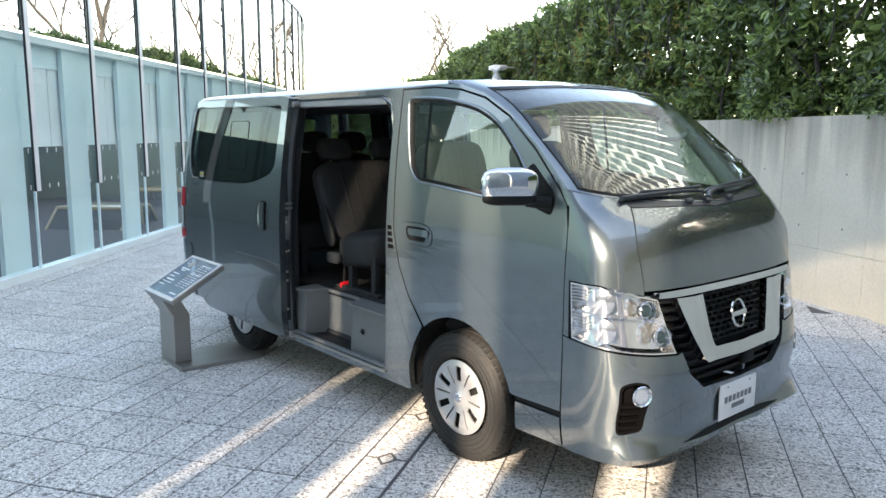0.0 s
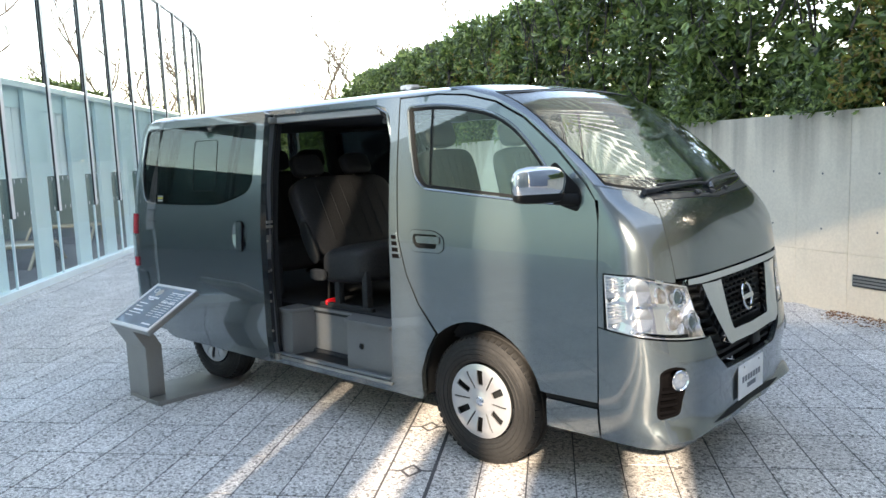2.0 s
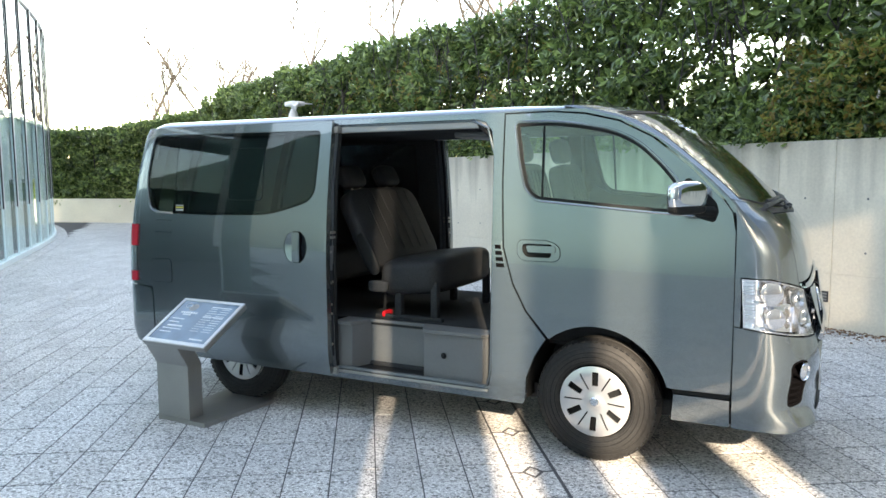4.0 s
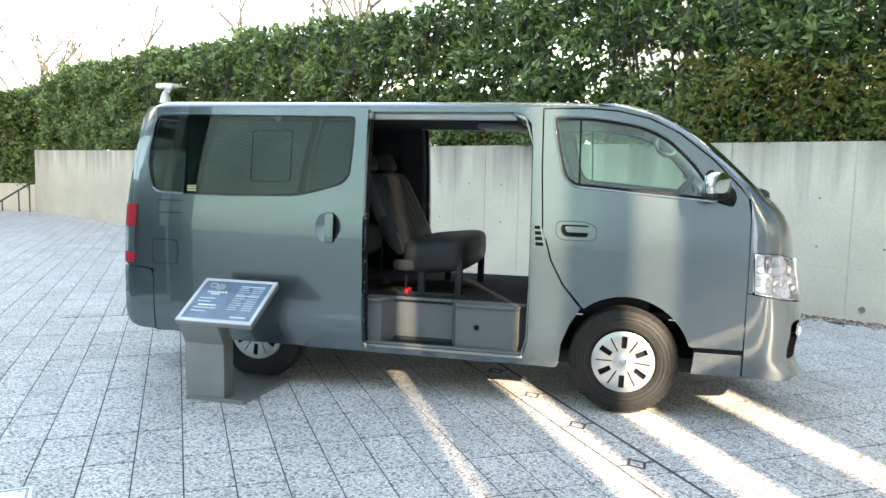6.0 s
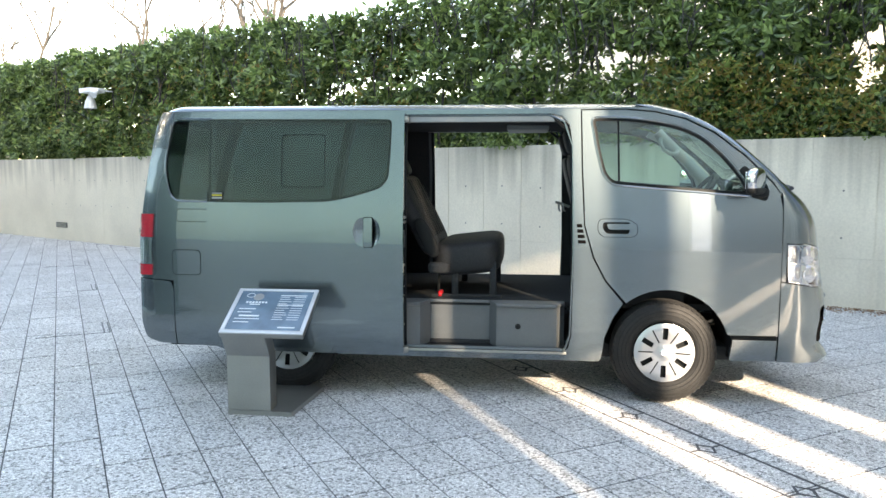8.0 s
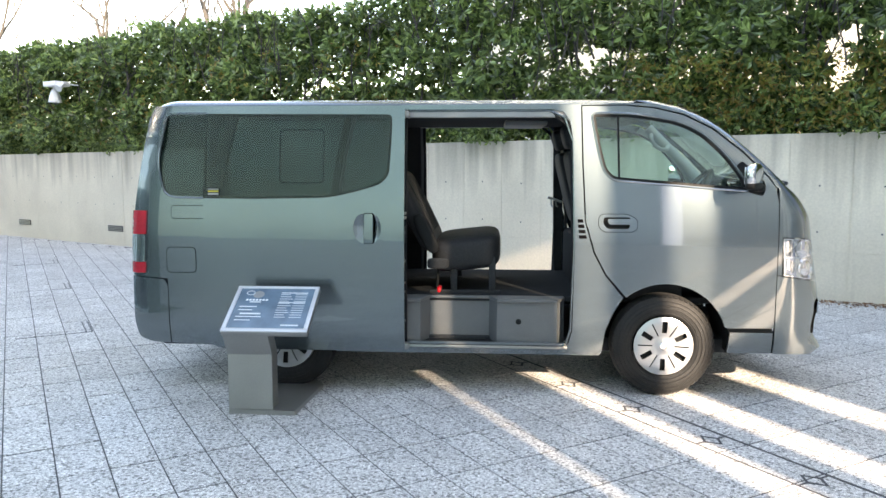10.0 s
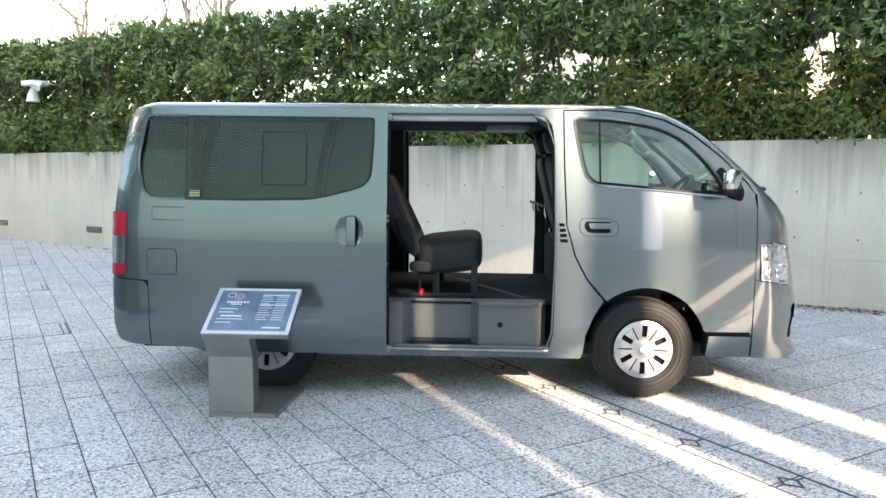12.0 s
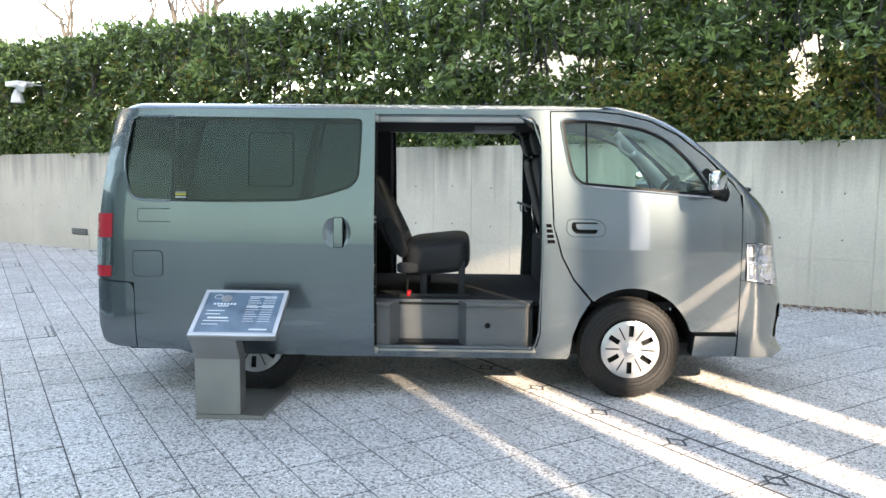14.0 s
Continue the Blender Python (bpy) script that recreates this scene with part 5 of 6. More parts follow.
for a, b, za, zb in ((0.35, 0.95, 1.425, 1.432), (0.93, 1.70, 1.405, 1.448)):
    pts = [f2(a + (b - a) * k / 8, za + (zb - za) * k / 8 + 0.012 * math.sin(k / 8 * math.pi)) for k in range(9)]
    w = part("wiper", tube(bmesh.new(), pts, [0.014, 0.013, 0.012, 0.010, 0.009, 0.008, 0.008, 0.007, 0.006], 8), COWL, van, "black wiper arm")
    f3 = front_map(0.008)
    part("wiper_blade", tube(bmesh.new(), [f3(a + 0.10 + (b - a) * k / 8, za + (zb - za) * k / 8 + 0.022) for k in range(9)], 0.008, 6), COWL, w)
# door mirrors
for left in (False, True):
    sg = -1 if left else 1
    my = lambda y: VW - y if left else y
    mm4 = Matrix.Translation((3.055, my(-0.112), 1.480)) @ Matrix.Rotation(radians(30 if left else -30), 4, "Z")
    mir = part("door_mirror", placed(blob(bmesh.new(), (0, 0, 0), (0.040, 0.130, 0.078), 0.66), mm4), CHROME, van, "chrome door mirror")
    part("mirror_base", placed(blob(bmesh.new(), (0, 0, -0.060), (0.039, 0.122, 0.028), 0.62), mm4), PLASTIC, mir, "black lower shell")
    part("mirror_glass", placed(boxed(-0.0395, -0.036, -0.095, 0.095, -0.05, 0.055, 0.001), mm4), CHROME, mir)
    part("mirror_arm", tube(bmesh.new(), [(3.09, my(-0.04), 1.412), (3.115, my(-0.01), 1.405), (3.15, my(0.045), 1.400)], [0.03, 0.028, 0.03], 10), PLASTIC, mir)
    part("mirror_sail", skin(bmesh.new(), rounded([(2.99, 1.54), (3.033, 1.472), (3.068, 1.372), (3.165, 1.345), (3.185, 1.40), (3.17, 1.45), (3.03, 1.575)], 0.02), [], side_map(0.0005, left), 0.01, 0.05, left), PLASTIC, van)
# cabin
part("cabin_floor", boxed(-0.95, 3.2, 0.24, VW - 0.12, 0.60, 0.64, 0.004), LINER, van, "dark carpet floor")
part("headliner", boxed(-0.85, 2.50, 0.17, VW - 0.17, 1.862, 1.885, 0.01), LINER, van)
QLIN = [(-0.90, 0.62), (0.70, 0.62), (0.70, 1.87), (-0.84, 1.87)]
for left in (False, True):
    fl = left
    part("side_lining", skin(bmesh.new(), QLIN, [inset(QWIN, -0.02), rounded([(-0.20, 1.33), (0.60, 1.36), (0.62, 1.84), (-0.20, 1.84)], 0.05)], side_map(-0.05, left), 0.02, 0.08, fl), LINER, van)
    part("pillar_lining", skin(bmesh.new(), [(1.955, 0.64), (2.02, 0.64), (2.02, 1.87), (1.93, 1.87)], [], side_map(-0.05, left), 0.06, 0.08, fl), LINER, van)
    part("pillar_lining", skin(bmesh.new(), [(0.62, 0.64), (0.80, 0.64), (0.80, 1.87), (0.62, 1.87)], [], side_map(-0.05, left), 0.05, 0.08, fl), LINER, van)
    part("door_card", skin(bmesh.new(), [(2.05, 1.2), (2.12, 0.95), (2.32, 0.80), (2.80, 0.80), (3.2, 0.75), (3.22, 1.37), (2.84, 1.39), (2.47, 1.42), (2.22, 1.44), (2.10, 1.5), (2.06, 1.45)], [], side_map(-0.045, left), 0.02, 0.08, fl), LINER, van)
    if left:
        part("screen_pillar_lining", tube(bmesh.new(), [(3.19, VW - 0.115, 1.38), (3.12, VW - 0.125, 1.45), (2.93, VW - 0.135, 1.65), (2.72, VW - 0.15, 1.855)], [0.05, 0.045, 0.042, 0.042], 10), PALETRIM, van, "pale grey pillar lining")
        frame_in = [(2.63, 1.818), (2.78, 1.748), (2.93, 1.608), (3.04, 1.463), (3.07, 1.39), (3.235, 1.39), (3.20, 1.455), (3.03, 1.624), (2.84, 1.772), (2.66, 1.862)]
        part("door_frame_lining", skin(bmesh.new(), frame_in, [], side_map(-0.034, left), 0.006, 0.05, fl), PALETRIM, van, "pale grey door frame lining")
    pts = [(1.92, 1.80), (1.955, 1.70), (1.968, 1.0), (1.955, 0.45), (1.93, 0.36)]
    part("door_jamb", tube(bmesh.new(), [side_map(-0.014, left)(a - 0.010, b) for a, b in [(0.86, 1.905), (1.80, 1.905), (1.90, 1.86)] + pts + [(1.90, 0.335), (1.84, 0.328)]], 0.009, 8), PAINT, van)
    part("door_seal", tube(bmesh.new(), [side_map(-0.03, left)(a, b) for a, b in [(0.84, 1.895), (1.80, 1.895)] + pts], 0.014, 8), PLASTIC, van)

# step well behind the open door
PLAN = [(0.80, 0.075), (0.93, 0.085), (0.985, 0.235), (1.40, 0.235), (1.455, 0.105), (1.50, 0.095), (1.86, 0.095), (1.915, 0.18), (1.915, 0.26), (0.80, 0.26)]
bm = bmesh.new()
lo = [bm.verts.new((x, y, 0.335)) for x, y in PLAN]
hi = [bm.verts.new((x, y + 0.012 if y < 0.24 else y, 0.615)) for x, y in PLAN]
h2 = [bm.verts.new((x, y - 0.010 if y < 0.24 else y, 0.622)) for x, y in PLAN]
h3 = [bm.verts.new((x, y - 0.010 if y < 0.24 else y, 0.640)) for x, y in PLAN]
n = len(PLAN)
for a, b in ((lo, hi), (hi, h2), (h2, h3)):
    for k in range(n):
        bm.faces.new((a[k], a[(k + 1) % n], b[(k + 1) % n], b[k]))
bm.faces.new(lo[::-1])
bm.faces.new(h3)
bmesh.ops.recalc_face_normals(bm, faces=bm.faces)
step = part("step_panel", bm, TRIM, van, "moulded grey plastic step panel", angle=30)
part("step_knob", lathe(bmesh.new(), [(0.088, 0.019), (0.086, 0.013), (0.080, 0.012), (0.080, 0.0)], (1.60, 0.008, 0.485), "y", 20), PLASTIC, step)
part("step_tread", boxed(0.83, 1.93, 0.035, 0.26, 0.325, 0.335, 0.003), PLASTIC, step, "black ribbed tread")
part("sill_plate", boxed(0.84, 1.925, 0.020, 0.036, 0.316, 0.334, 0.005), STEEL, step, "bright metal sill plate")
part("sill_step", boxed(0.84, 1.925, 0.040, 0.072, 0.326, 0.352, 0.008), INNERPAINT, step, "painted sill step")
for k in range(3):
    part("tread_rib", boxed(0.84, 1.90, 0.045 + k * 0.012, 0.051 + k * 0.012, 0.335, 0.340), STEEL, step)


def seat(x, y0, y1, zc, tilt, thick=0.13, depth=0.50, back=0.55, heads=1, leg=True):
    """A seat: its cushion, back, headrests and legs, all dark fabric."""
    w, c = y1 - y0, (y0 + y1) / 2
    b = blob(bmesh.new(), (x + depth / 2, c, zc - 0.150), (depth / 2, w / 2, 0.145), 0.40, 40, 20)
    for v in b.verts:
        k = (v.co.x - x) / depth
        v.co.z += (0.055 * k - 0.03) if v.co.z > zc - 0.15 else 0.05 * k
    cu = part("seat", b, SEAT, van, "black fabric seat")
    m = Matrix.Translation((x + 0.02, c, zc - 0.08)) @ Matrix.Rotation(radians(-tilt), 4, "Y")
    b = blob(bmesh.new(), (-0.03, 0, back / 2), (thick / 2, w / 2, back / 2 + 0.03), 0.35, 40, 20)
    bmesh.ops.transform(b, matrix=m, verts=b.verts[:])
    part("backrest", b, SEAT, cu)
    for k in range(heads):
        hy = (k - (heads - 1) / 2) * w / max(1, heads)
        b = blob(bmesh.new(), (-0.03, hy, back + 0.13), (0.05, 0.13, 0.085), 0.55)
        bmesh.ops.transform(b, matrix=m, verts=b.verts[:])
        part("headrest", b, SEAT, cu)
        for q in (-0.05, 0.05):
            b = tube(bmesh.new(), [(-0.03, hy + q, back - 0.02), (-0.03, hy + q, back + 0.08)], 0.007, 8)
            bmesh.ops.transform(b, matrix=m, verts=b.verts[:])
            part("headrest_post", b, STEEL, cu)
    for k in range(6):
        yy = y0 + w * (0.20 + 0.12 * k)
        b = tube(bmesh.new(), [(0.038, yy - c, 0.08), (0.042, yy - c, back * 0.5), (0.038, yy - c, back - 0.02)], 0.003, 5)
        bmesh.ops.transform(b, matrix=m, verts=b.verts[:])
        part("seam", b, LINER, cu)
    if leg:
        for lx in (x + 0.17, x + depth - 0.06):
            for ly in (y0 + 0.06, y1 - 0.06):
                part("leg", placed(boxed(-0.024, 0.024, -0.025, 0.025, 0.0, zc - 0.80, 0.008), Matrix.Translation((lx, ly, 0.64))), LINER, cu)
        part("foot_rail", boxed(x, x + depth, y0 + 0.03, y0 + 0.07, 0.64, 0.665, 0.004), LINER, cu)
        b = blob(bmesh.new(), (0.0, -w / 2 - 0.012, 0.10), (0.052, 0.02, 0.15), 0.7)
        bmesh.ops.transform(b, matrix=m, verts=b.verts[:])
        part("side_cover", b, PLASTIC, cu)
        part("recliner", blob(bmesh.new(), (x + 0.06, y0 - 0.02, zc - 0.20), (0.075, 0.022, 0.038), 0.5), LINER, cu, "black plastic recliner cover")
    return cu


seat(0.98, 0.27, 1.19, 1.06, 27, heads=2)
part("belt_buckle", blob(bmesh.new(), (1.044, 0.350, 0.663), (0.016, 0.055, 0.022), 0.5), RED, van, "red seat belt release")
part("belt_strap", tube(bmesh.new(), [(1.03, 0.335, 0.68), (1.035, 0.34, 0.80), (1.03, 0.35, 0.90)], 0.009, 6), PLASTIC, van)
seat(0.05, 0.27, 1.40, 1.06, 18, heads=3)
seat(2.12, 0.22, 0.70, 1.20, 14, heads=1, leg=False, depth=0.48, back=0.52)
seat(2.12, 0.98, 1.46, 1.20, 14, heads=1, leg=False, depth=0.48, back=0.52)
part("seat_base", boxed(2.02, 2.72, 0.20, VW - 0.20, 0.62, 1.02, 0.04), LINER, van)
# dash and steering wheel
bm = bmesh.new()
prof = [(3.28, 0.95), (3.02, 0.98), (2.92, 1.12), (2.93, 1.28), (3.02, 1.36), (3.18, 1.385), (3.30, 1.375)]
r0 = [bm.verts.new((x, 0.14, z)) for x, z in prof]
r1 = [bm.verts.new((x, VW - 0.14, z)) for x, z in prof]
for k in range(len(prof)):
    bm.faces.new((r0[k], r0[(k + 1) % len(prof)], r1[(k + 1) % len(prof)], r1[k]))
bm.faces.new(r0[::-1])
bm.faces.new(r1)
bmesh.ops.recalc_face_normals(bm, faces=bm.faces)
part("dashboard", bm, LINER, van, angle=60)
m = Matrix.Translation((2.83, 0.46, 1.36)) @ Matrix.Rotation(radians(-52), 4, "Y")
bm = tube(bmesh.new(), [(0.185 * math.cos(a), 0.185 * math.sin(a), 0) for a in np.linspace(0, 2 * math.pi, 37)[:-1]], 0.016, 8, close=True)
st = part("steering_wheel", placed(bm, m), PLASTIC, van)
part("wheel_hub", placed(blob(bmesh.new(), (0, 0, -0.02), (0.07, 0.06, 0.03), 0.6), m), PLASTIC, st)
for a in (0, 120, 240):
    part("spoke", placed(tube(bmesh.new(), [(0.05 * math.cos(radians(a)), 0.05 * math.sin(radians(a)), -0.015), (0.18 * math.cos(radians(a)), 0.18 * math.sin(radians(a)), 0)], 0.014, 8), m), PLASTIC, st)
part("steering_column", tube(bmesh.new(), [(2.84, 0.46, 1.34), (3.02, 0.46, 1.17)], 0.04, 10), PLASTIC, van)
part("grab_handle", tube(bmesh.new(), [(2.745, 1.52, 1.80), (2.732, 1.46, 1.765), (2.752, 1.43, 1.71), (2.807, 1.43, 1.675), (2.86, 1.45, 1.675), (2.884, 1.52, 1.70)], 0.017, 10), PALETRIM, van, "grey grab handle")
for left in (False, True):
    part("belt_strap", tube(bmesh.new(), [(1.99, 0.16 if not left else VW - 0.16, 1.70), (2.03, 0.20 if not left else VW - 0.20, 1.30), (2.06, 0.20 if not left else VW - 0.20, 0.80)], 0.012, 6), PLASTIC, van)
rail = part("coat_rail", tube(bmesh.new(), [(1.885, 1.44, 1.275), (1.93, 1.44, 1.262), (2.0, 1.47, 1.235)], 0.011, 8), GREYTRIM, van, "pale grey coat hook bar")
for x in (1.915, 1.955):
    part("coat_hook", tube(bmesh.new(), [(x, 1.44, 1.262), (x - 0.004, 1.425, 1.235), (x, 1.41, 1.205), (x + 0.012, 1.405, 1.20)], 0.007, 6), GREYTRIM, rail)
part("roof_console", boxed(1.50, 1.80, 0.45, 0.95, 1.824, 1.862, 0.012), TRIM, van, "grey roof console")

# ---------------------------------------------------------------- information stand
stand = thing("information_stand", "brushed steel information stand with a tilted blue printed panel", "stand")
part("base_plate", skin(bmesh.new(), [(-0.215, -0.50), (0.205, -0.51), (0.25, 0.08), (0.10, 0.30), (-0.215, 0.30)], [], lambda x, y: Vector((x, y, 0.028)), 0.028, 0.2), STEEL, stand, smooth=False)
bm = bmesh.new()
rings = []
for z, y0, y1, x0, x1 in ((0.028, -0.50, -0.38, -0.215, 0.065), (0.38, -0.50, -0.38, -0.215, 0.065), (0.525, -0.585, -0.46, -0.215, 0.065)):
    rings.append([bm.verts.new(p) for p in ((x0, y0, z), (x1, y0, z), (x1, y1, z), (x0, y1, z))])
for a, b in zip(rings, rings[1:]):
    for k in range(4):
        bm.faces.new((a[k], a[(k + 1) % 4], b[(k + 1) % 4], b[k]))
bm.faces.new(rings[0][::-1])
bm.faces.new(rings[-1])
bmesh.ops.bevel(bm, geom=bm.edges[:], offset=0.003, segments=1, affect="EDGES")
part("column", bm, STEEL, stand, smooth=False)
tilt = math.atan2(0.755 - 0.543, -0.22 + 0.597)
PM = Matrix.Translation((0.045, -0.408, 0.650)) @ Matrix.Rotation(tilt, 4, "X")
PW, PH = 0.266, 0.218
part("panel_tray", placed(boxed(-PW, PW, -PH, PH, -0.035, -0.002, 0.004), PM), STEEL, stand)
fr = bmesh.new()
box(fr, -PW, PW, -PH, -PH + 0.030, -0.002, 0.008, 0.002)
box(fr, -PW, PW, PH - 0.022, PH, -0.002, 0.008, 0.002)
box(fr, -PW, -PW + 0.026, -PH + 0.030, PH - 0.022, -0.002, 0.008, 0.002)
box(fr, PW - 0.026, PW, -PH + 0.030, PH - 0.022, -0.002, 0.008, 0.002)
part("panel_frame", placed(fr, PM), LIGHTSTEEL, stand)
pr = part("printed_board", placed(boxed(-PW + 0.026, PW - 0.026, -PH + 0.030, PH - 0.022, -0.002, 0.003), PM), BLUEPRINT, stand, "blue board with white print bars", smooth=False)


def bar(x, y, w, h):
    part("print_bar", placed(boxed(x, x + w, y - h, y, 0.003, 0.0036), PM), WHITEPRINT, pr, smooth=False)


ring = tube(bmesh.new(), [(-0.17 + 0.026 * math.cos(a), 0.150 + 0.020 * math.sin(a), 0.0036) for a in np.linspace(0, 2 * math.pi, 25)[:-1]], 0.002, 5, close=True)
part("print_ring", placed(ring, PM), WHITEPRINT, pr)
part("print_shape", placed(skin(bmesh.new(), arc(-0.115, 0.135, 0.035, 0, 360, 20)[:-1], [], lambda x, y: Vector((x, y, 0.0034)), 0.0006, 0.05), PM), STEEL, pr, "grey round print")
for k in range(7):
    bar(-0.185 + k * 0.021, 0.090, 0.015, 0.016)
bar(-0.155, 0.066, 0.07, 0.009)
for k, (x, w) in enumerate([(-0.21, 0.11), (-0.21, 0.09), (-0.19, 0.13), (-0.21, 0.16), (-0.21, 0.10)]):
    bar(x, 0.020 - k * 0.032, w, 0.007 if k != 2 else 0.014)
bar(0.03, 0.158, 0.17, 0.007)
for k in range(11):
    bar(0.03, 0.140 - k * 0.022, 0.06 + 0.012 * (k % 3), 0.004)
    bar(0.125, 0.140 - k * 0.022, 0.075, 0.004)
bar(0.03, 0.062, 0.17, 0.006)
bar(0.09, -0.150, 0.11, 0.012)

# ---------------------------------------------------------------- drain line with diamond marks
drain = thing("drain_line", "narrow dark slot drain with diamond lifting marks in the granite", "drain")
DM = Matrix.Rotation(TILE_A, 4, "Z")
part("slot", placed(boxed(1.910, 1.928, -9.0, 5.2, -0.02, 0.0022), DM), JOINT, drain, smooth=False)
part("slot", placed(boxed(1.674, 1.685, -9.0, 5.2, -0.02, 0.0022), DM), JOINT, drain, smooth=False)
DIAMOND = [(-0.115, -0.006), (-0.057, -0.006), (0, -0.080), (0.057, -0.006), (0.11, -0.006), (0.11, 0.006), (0.057, 0.006), (0, 0.080), (-0.057, 0.006), (-0.115, 0.006)]
for k in range(-9, 6):
    u = -1.473 - k * 0.633
    bm = skin(bmesh.new(), DIAMOND, [[(-0.041, 0), (0, -0.060), (0.041, 0), (0, 0.060)]], lambda x, y: Vector((1.80 + x, u + y, 0.0026)), 0.0016, 0.2)
    part("diamond_mark", placed(bm, DM), JOINT, drain, smooth=False)


# ---------------------------------------------------------------- lamps in the hedge
def floodlight(x, z, s=1.0, d=0.02, label="white flood lamp on a post in front of the hedge", mat=WHITEMETAL):
    m = on_wall(x, d, 0)
    g = thing("flood_lamp", label, "lamp", m)
    part("post", tube(bmesh.new(), [(0.0, 0.62, 1.75), (0.0, 0.62, z), (0.0, 0.10, z)], 0.025, 8), mat, g)
    part("arm", boxed(-0.32 * s, 0.10 * s, 0.10 - 0.16 * s, 0.10 + 0.16 * s, z - 0.055 * s, z + 0.04 * s, 0.012), mat, g)
    part("bracket", boxed(0.10 * s, 0.20 * s, 0.05, 0.15, z - 0.025 * s, z + 0.02 * s, 0.006), mat, g)
    part("neck", tube(bmesh.new(), [(-0.17 * s, 0.09, z - 0.03), (-0.17 * s, 0.09, z - 0.13 * s)], 0.03 * s, 10), mat, g)
    part("shade", lathe(bmesh.new(), [(-0.11 * s, 0.05 * s), (-0.17 * s, 0.075 * s), (-0.23 * s, 0.10 * s), (-0.36 * s, 0.125 * s), (-0.365 * s, 0.118 * s), (-0.16 * s, 0.05 * s)], (-0.17 * s, 0.09, z), "z", 24), mat, g)
    part("spot", tube(bmesh.new(), [(0.14 * s, 0.08, z - 0.02), (0.15 * s, 0.02, z - 0.06), (0.17 * s, -0.05, z - 0.12)], [0.03 * s, 0.05 * s, 0.075 * s], 14), mat, g)
    return g


floodlight(-7.22, 3.16, 1.0, 0.12)
floodlight(5.80, 2.60, 0.42, -0.36, "small grey spot lamp half hidden in the hedge", TRIM)

# handrail and low wall at the far end
rail = thing("handrail", "thin dark metal handrail beside the low wall", "handrail")
r0, r1 = Vector((-15.6, 13.35, 0.03)), Vector((-14.0, 13.22, 0.80))
part("bar", tube(bmesh.new(), [r0, r1, r1 + Vector((0.28, -0.14, 0.02))], 0.026, 8), DARKMETAL, rail)
for k in (0.36, 0.75, 1.0):
    q = r0.lerp(r1, k)
    part("post", tube(bmesh.new(), [(q.x, q.y, 0.0), q], 0.02, 8), DARKMETAL, rail)
low = part("wall_west", wall_strip(bmesh.new(), -26.0, BEND - 0.02, 0.0, 0.30, -0.3, 0.78, 6), CONCRETE)
tagged(low, "low concrete wall beyond the retaining wall", "wall", kind="structure")
low = part("soil_bed_west", wall_strip(bmesh.new(), -26.0, BEND - 0.02, 0.30, 3.0, -0.3, 0.72, 6), SOIL)
tagged(low, "dark planting soil behind the low wall", "soil", kind="structure")


# ---------------------------------------------------------------- bare trees beyond the hedge
def bare_tree(x, y, h, seed):
    rg = random.Random(seed)
    t = thing("bare_tree", "leafless tree with thin forking twigs", "tree", Matrix.Translation((x, y, 0)), "trees beyond the hedge")
    trunk, twigs = bmesh.new(), bmesh.new()

    def grow(bm, p, d, l, r, depth):
        pts, rs = [p], [r]
        for k in range(3):
            w = 0.05 if depth == 5 else 0.22
            d = (d + Vector((rg.uniform(-w, w), rg.uniform(-w, w), rg.uniform(-0.03, 0.14)))).normalized()
            pts.append(pts[-1] + d * l / 3)
            rs.append(r * (1 - 0.14 * (k + 1)))
        tube(bm, pts, rs, 6 if depth > 1 else 4)
        if depth > 0:
            for k in range(rg.choice((2, 3)) + (1 if depth > 3 else 0)):
                q = pts[rg.choice((1, 2, 3, 3))]
                a = rg.uniform(0, 6.28)
                nd = (d + Vector((math.cos(a), math.sin(a), rg.uniform(-0.1, 0.5))) * rg.uniform(0.5, 0.95)).normalized()
                grow(twigs if depth < 5 else bm, q, nd, l * rg.uniform(0.55, 0.78), max(0.02, r * 0.60), depth - 1)
    grow(trunk, Vector((0, 0, 0)), Vector((0, 0, 1)), h * 0.45, h * 0.018, 5)
    part("trunk", trunk, BARK, t)
    part("crown", twigs, BARK, t, "thin bare twigs")
    return t


for i, (x, y, h) in enumerate([(-15.0, 26.0, 11.5), (-18.7, 26.0, 10.5), (-21.2, 26.5, 9.0), (-23.7, 26.0, 9.3), (-27.5, 28.5, 9.0), (-9.5, 26.0, 12.0), (-31, 27, 9.5)]):
    bare_tree(x, y, h, 20 + i)

# ---------------------------------------------------------------- tower beyond the hedge
tower = thing("office_tower", "pale tall office tower with white piers and staggered panels", "building", Matrix.Translation((20.0, 62.0, 0)))
part("core", boxed(-20, 36, 1.0, 14, 0, 150, 0.1), TOWERGLASS, tower, "dark window bands", smooth=False)
part("overhang", boxed(-40, -20, 1.0, 14, 30, 150, 0.1), TOWERGLASS, tower, "dark overhanging storeys", smooth=False)
for k in range(28):
    x = -27.5 + k * 2.25
    part("pier", boxed(x, x + 0.34, 0.3, 1.2, 40, 150), TOWERWALL, tower, "white vertical pier", smooth=False)
    if k > 4:
        for j in range(16):
            z = 42.0 + (j + (0.5 if k % 2 else 0.0)) * 6.4
            part("wall_panel", boxed(x + 0.34, x + 2.25, 0.8, 1.02, z, z + 1.3), TOWERWALL, tower, smooth=False)
for k in range(10):
    part("louvre", boxed(-39.6 + k * 1.2, -39.2 + k * 1.2, 0.8, 1.1, 30, 150), DARKMETAL, tower, "dark vertical louvre", smooth=False)
